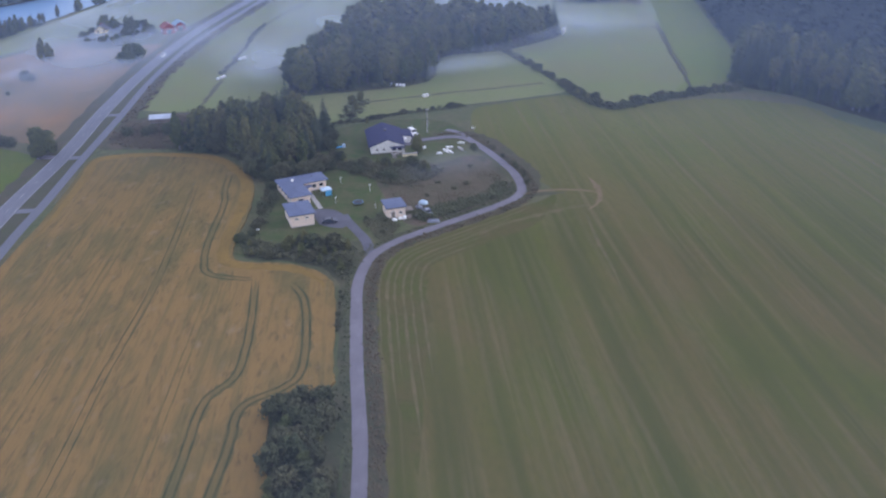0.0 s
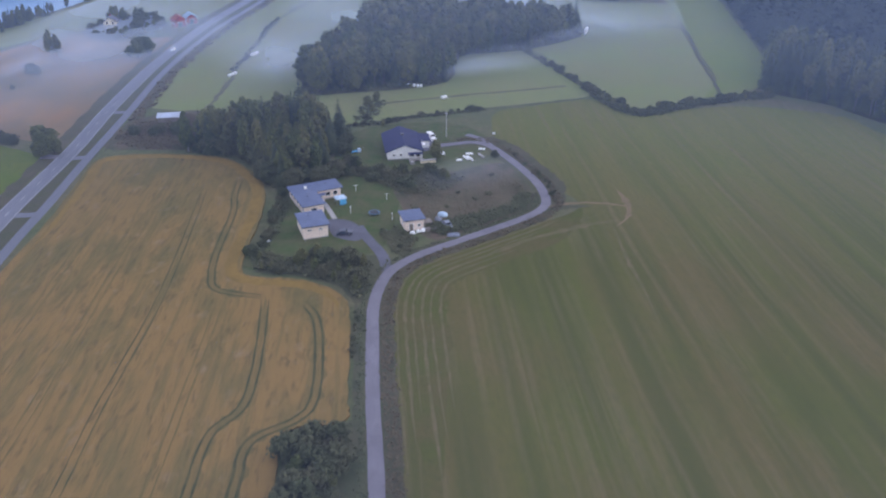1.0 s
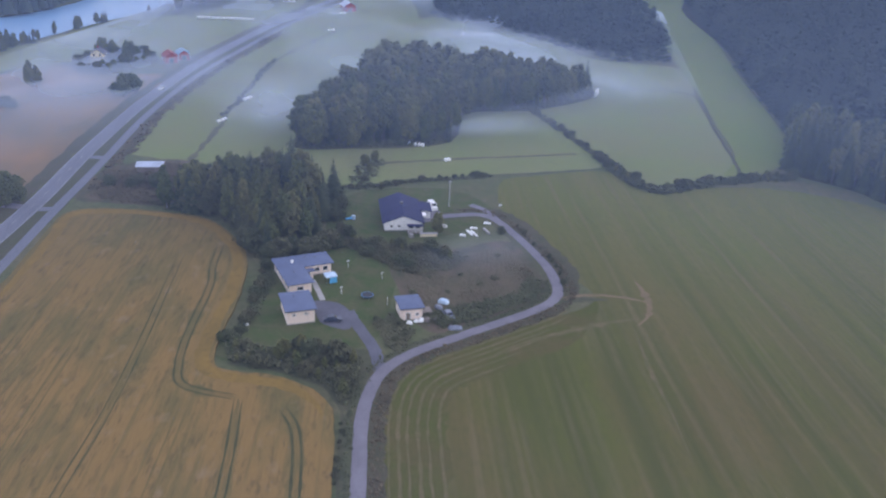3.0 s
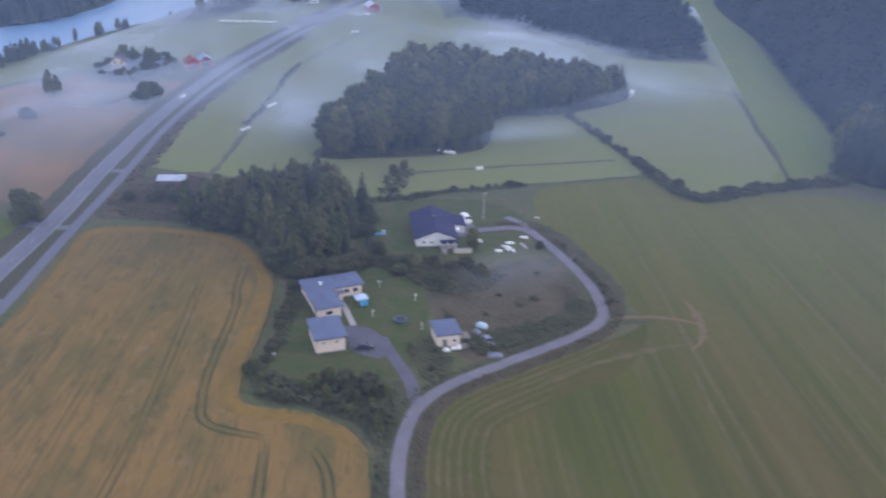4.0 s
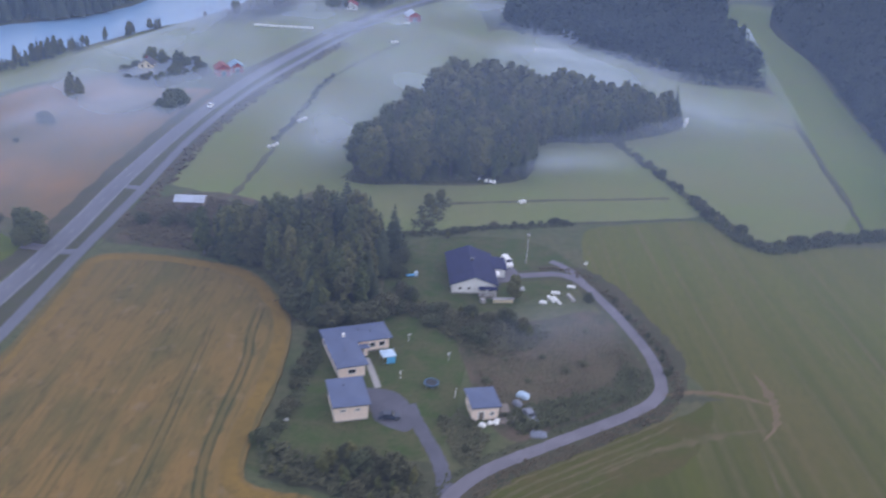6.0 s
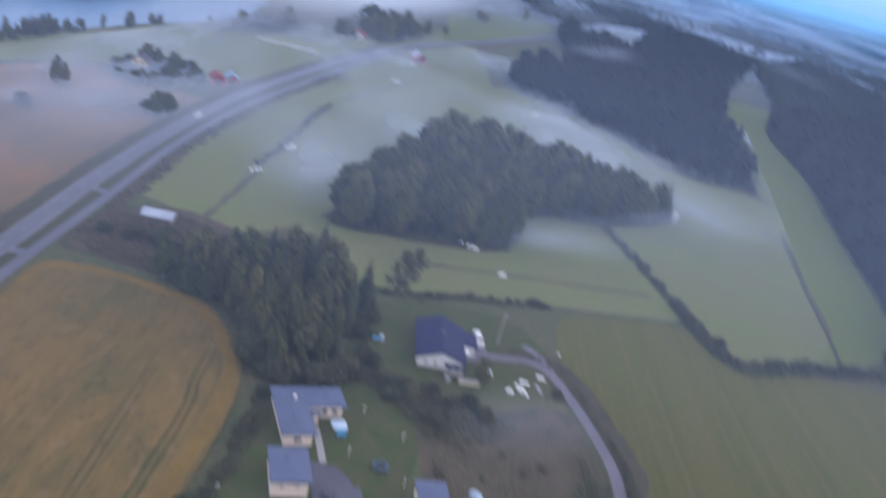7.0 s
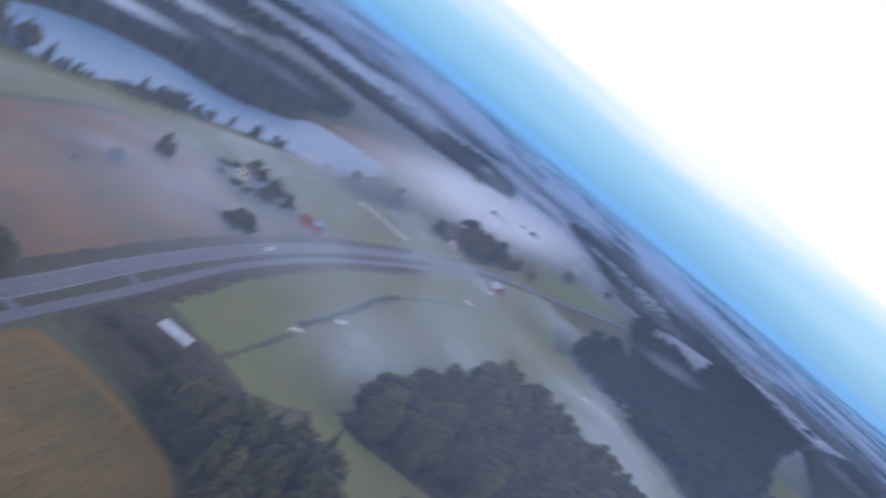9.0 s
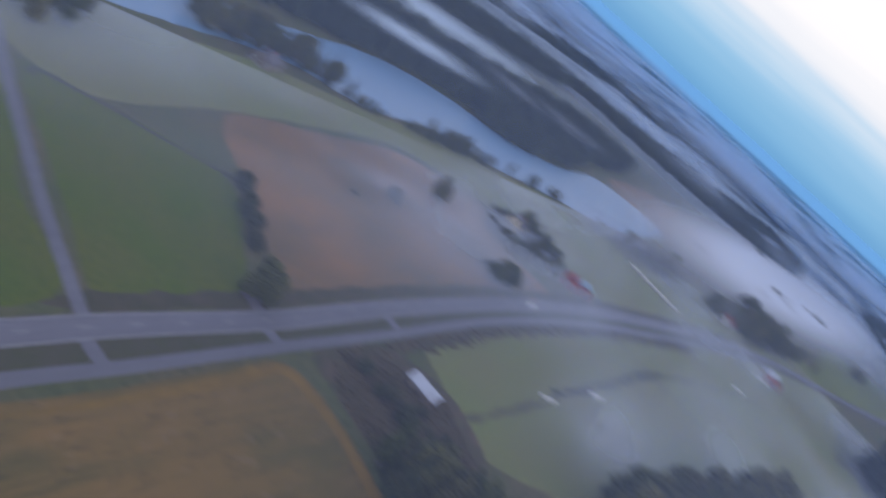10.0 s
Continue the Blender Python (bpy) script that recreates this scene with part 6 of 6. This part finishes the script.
for k, (x, y) in enumerate(scatter([(-214, 690), (-202, 686), (-190, 712), (-180, 768), (-176, 815), (-205, 835), (-234, 815), (-232, 770)], 8.5, 82)):
    if (x + 202) ** 2 + (y - 708) ** 2 > 110:
        plant(rnd.choice(("spruce", "birch", "pine", "broad", "broad")), x, y, rnd.uniform(8, 16), 8200 + k, "round the village farm", "village trees", 1.15)
for k, (x, y, n, wide, lo, hi) in enumerate(((-288, 410, 10, 9, 5, 9), (-284, 438, 5, 6, 5, 9), (-285, 456, 8, 7, 8, 14), (-286, 474, 12, 7, 9, 15), (-285, 494, 7, 7, 7, 11), (-288, 524, 3, 3, 7, 11), (-284, 547, 6, 6, 7, 12),
                                             (-281, 568, 6, 6, 7, 12), (-268, 605, 2, 2, 7, 10), (-261, 633, 6, 4, 8, 14), (-258, 666, 10, 7, 8, 13), (-255, 694, 8, 7, 10, 17))):
    rk = random.Random(830 + k)
    for q in range(n + n // 2):
        plant(rk.choice(("birch", "spruce", "pine", "spruce", "birch")), x + rk.uniform(-0.5, 0.5) * wide, y + rk.uniform(-1, 1) * wide, rk.uniform(lo, hi) * 0.72, 8300 + 20 * k + q, "on the lake shore", "shore trees")
hedge([(-243.0, 243.4), (-254.2, 256.9), (-264.9, 270.0)], 2.6, 6, 11, 86, "on the lake shore", "shore trees", 5, ("birch", "broad", "spruce"))
hedge([(-293, 316), (-298, 332), (-301, 350), (-300, 373), (-294, 400)], 2.4, 8, 14, 87, "in the shore grove", "shore trees", 7, ("birch", "spruce", "broad"))
hedge([(-297, 330), (-302, 350), (-301, 385)], 3.0, 7, 13, 187, "in the shore grove", "shore trees", 8, ("birch", "pine", "broad"))
hedge([(-198.7, 295.8), (-185.6, 292.9), (-168.2, 288.6)], 5, 3, 6, 88, "along the field ditch", "ditch bushes", 1.5)
hedge([(-130.5, 303.1), (-121.8, 307.4), (-110.2, 304.5)], 4, 2.5, 4.5, 89, "behind the long shed", "shed bushes", 3)
hedge([(-121.8, 310.3), (-107.3, 316.1), (-95.7, 310.3)], 5, 2, 4, 90, "in the rough grass", "shed bushes", 3)
hedge([(-127.6, 391.5), (-130.5, 423.4), (-136.3, 456.8), (-140.7, 478.5), (-143.5, 507.5)], 5, 0.7, 1.7, 91, "in the meadow ditch", "meadow ditch bushes", 1.2)
hedge([(-206, 1140), (-212, 1150)], 6, 8, 12, 92, "by the far house", "far trees", 6, ("birch",))

# ---- mist: thin patchy layers of droplets over the lowland, banks lying on the meadows, and blue-tinted sheets above that paint in the haze ----
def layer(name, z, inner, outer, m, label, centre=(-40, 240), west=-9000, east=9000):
    """A thin ring-shaped layer, for mist and painted haze, round the farm."""
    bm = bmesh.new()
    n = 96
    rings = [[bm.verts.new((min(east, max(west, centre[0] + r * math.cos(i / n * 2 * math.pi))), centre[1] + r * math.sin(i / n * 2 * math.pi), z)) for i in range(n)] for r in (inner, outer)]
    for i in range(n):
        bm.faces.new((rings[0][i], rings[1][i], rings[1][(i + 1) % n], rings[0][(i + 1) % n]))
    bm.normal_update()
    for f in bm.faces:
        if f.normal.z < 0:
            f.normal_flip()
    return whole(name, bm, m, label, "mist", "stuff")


layer("ground_mist", 3.4, 70, 560, vapour("ground_mist", (0.74, 0.86, 1.0), 80, 0.30, 0.80, 0.42, 195, 360, 0.01, centre=(40, 190), drawn=(1, 2.2, 1)), "patchy white ground mist over the meadows", west=-268, east=86)
layer("mist_veil", 6.0, 420, 4800, vapour("mist_veil", (0.70, 0.85, 1.0), 190, 0.30, 0.56, 0.92, 560, 1350, 0.001, drawn=(1.0, 2.2, 1)), "mist filling the far valley")
layer("drifting_mist", 16.0, 790, 3600, vapour("drifting_mist", (0.72, 0.86, 1.0), 130, 0.50, 0.66, 0.75, 850, 1250, 0.001, drawn=(1.0, 2.6, 1)), "wisps of mist drifting over the far woods")
# blue tint, denser outward, paints distance haze over everything below it
layer("haze", 32.0, 0.5, 4900, vapour("haze", (0.48, 0.65, 1.0), 900, -0.6, 0.3, 0.145, 45, 280, 0.20, centre=(2, 125)), "blue-tinted sheet painting in the distance haze")
layer("valley_mist", 21.0, 1250, 4800, vapour("valley_mist", (0.86, 0.93, 1.0), 260, 0.40, 0.56, 0.92, 1300, 2000, 0.15, drawn=(1.0, 3.0, 1)), "streaks of white mist between the far forests")
# upper tinted sheet: horizon haze put into its colour and opacity
layer("far_haze", 75.0, 180, 4900, vapour("far_haze", (0.24, 0.62, 1.0), 900, -0.6, 0.3, 0.66, 180, 1900, 0.001), "blue-tinted sheet painting in haze towards the horizon")
BANK_THICK = vapour("thick_bank", (0.74, 0.84, 1.0), 34, 0.22, 0.74, 0.38, 0.0, 1.0, 1.0, True)
BANK_THIN = vapour("thin_bank", (0.72, 0.82, 1.0), 28, 0.24, 0.74, 0.25, 0.0, 1.0, 1.0, True)
BANK_FAINT = vapour("faint_bank", (0.72, 0.82, 1.0), 24, 0.20, 0.66, 0.10, 0.0, 1.0, 1.0, True)
BANK_DENSE = vapour("dense_bank", (0.84, 0.92, 1.0), 60, 0.08, 0.42, 0.95, 0.3, 1.0, 1.0, True, drawn=(1, 2, 1))
BANK_VALLEY = vapour("valley_bank", (0.68, 0.85, 1.0), 60, 0.30, 0.66, 0.85, 0.0, 1.0, 1.0, True, drawn=(1, 2, 1))
for x, y, l, w, turn, z, m in (
    (-296, 1090, 900, 210, 94, 8.0, BANK_DENSE), (-492, 560, 620, 110, 93, 9.0, BANK_VALLEY), (-376, 500, 150, 46, 92, 15.0, BANK_VALLEY), (-392, 660, 170, 60, 80, 16.0, BANK_THIN), (-36, 880, 150, 60, 75, 19.5, BANK_THIN),
    (-108, 408, 130, 52, 98, 5.4, BANK_THICK), (-16, 402, 70, 36, 28, 4.6, BANK_THIN), (34, 486, 90, 60, 20, 5.2, BANK_THICK),
    (-20, 585, 150, 50, 165, 6.0, BANK_THICK), (-212, 372, 90, 30, 62, 5.0, BANK_THIN), (-258, 486, 90, 30, 84, 5.0, BANK_THIN),
    (-262, 610, 150, 60, 85, 6.0, BANK_THIN),
    (-1, 280, 44, 30, 40, 2.2, BANK_FAINT),
):
    bm = bmesh.new()
    bmesh.ops.create_circle(bm, cap_ends=True, segments=40, radius=1.0)
    whole("mist_bank", bm, m, "white bank of ground mist on the meadow", "mist", "stuff", at=Matrix.LocRotScale((x, y, z), Euler((0, 0, radians(turn))), (l * 0.6, w * 0.6, 1)))
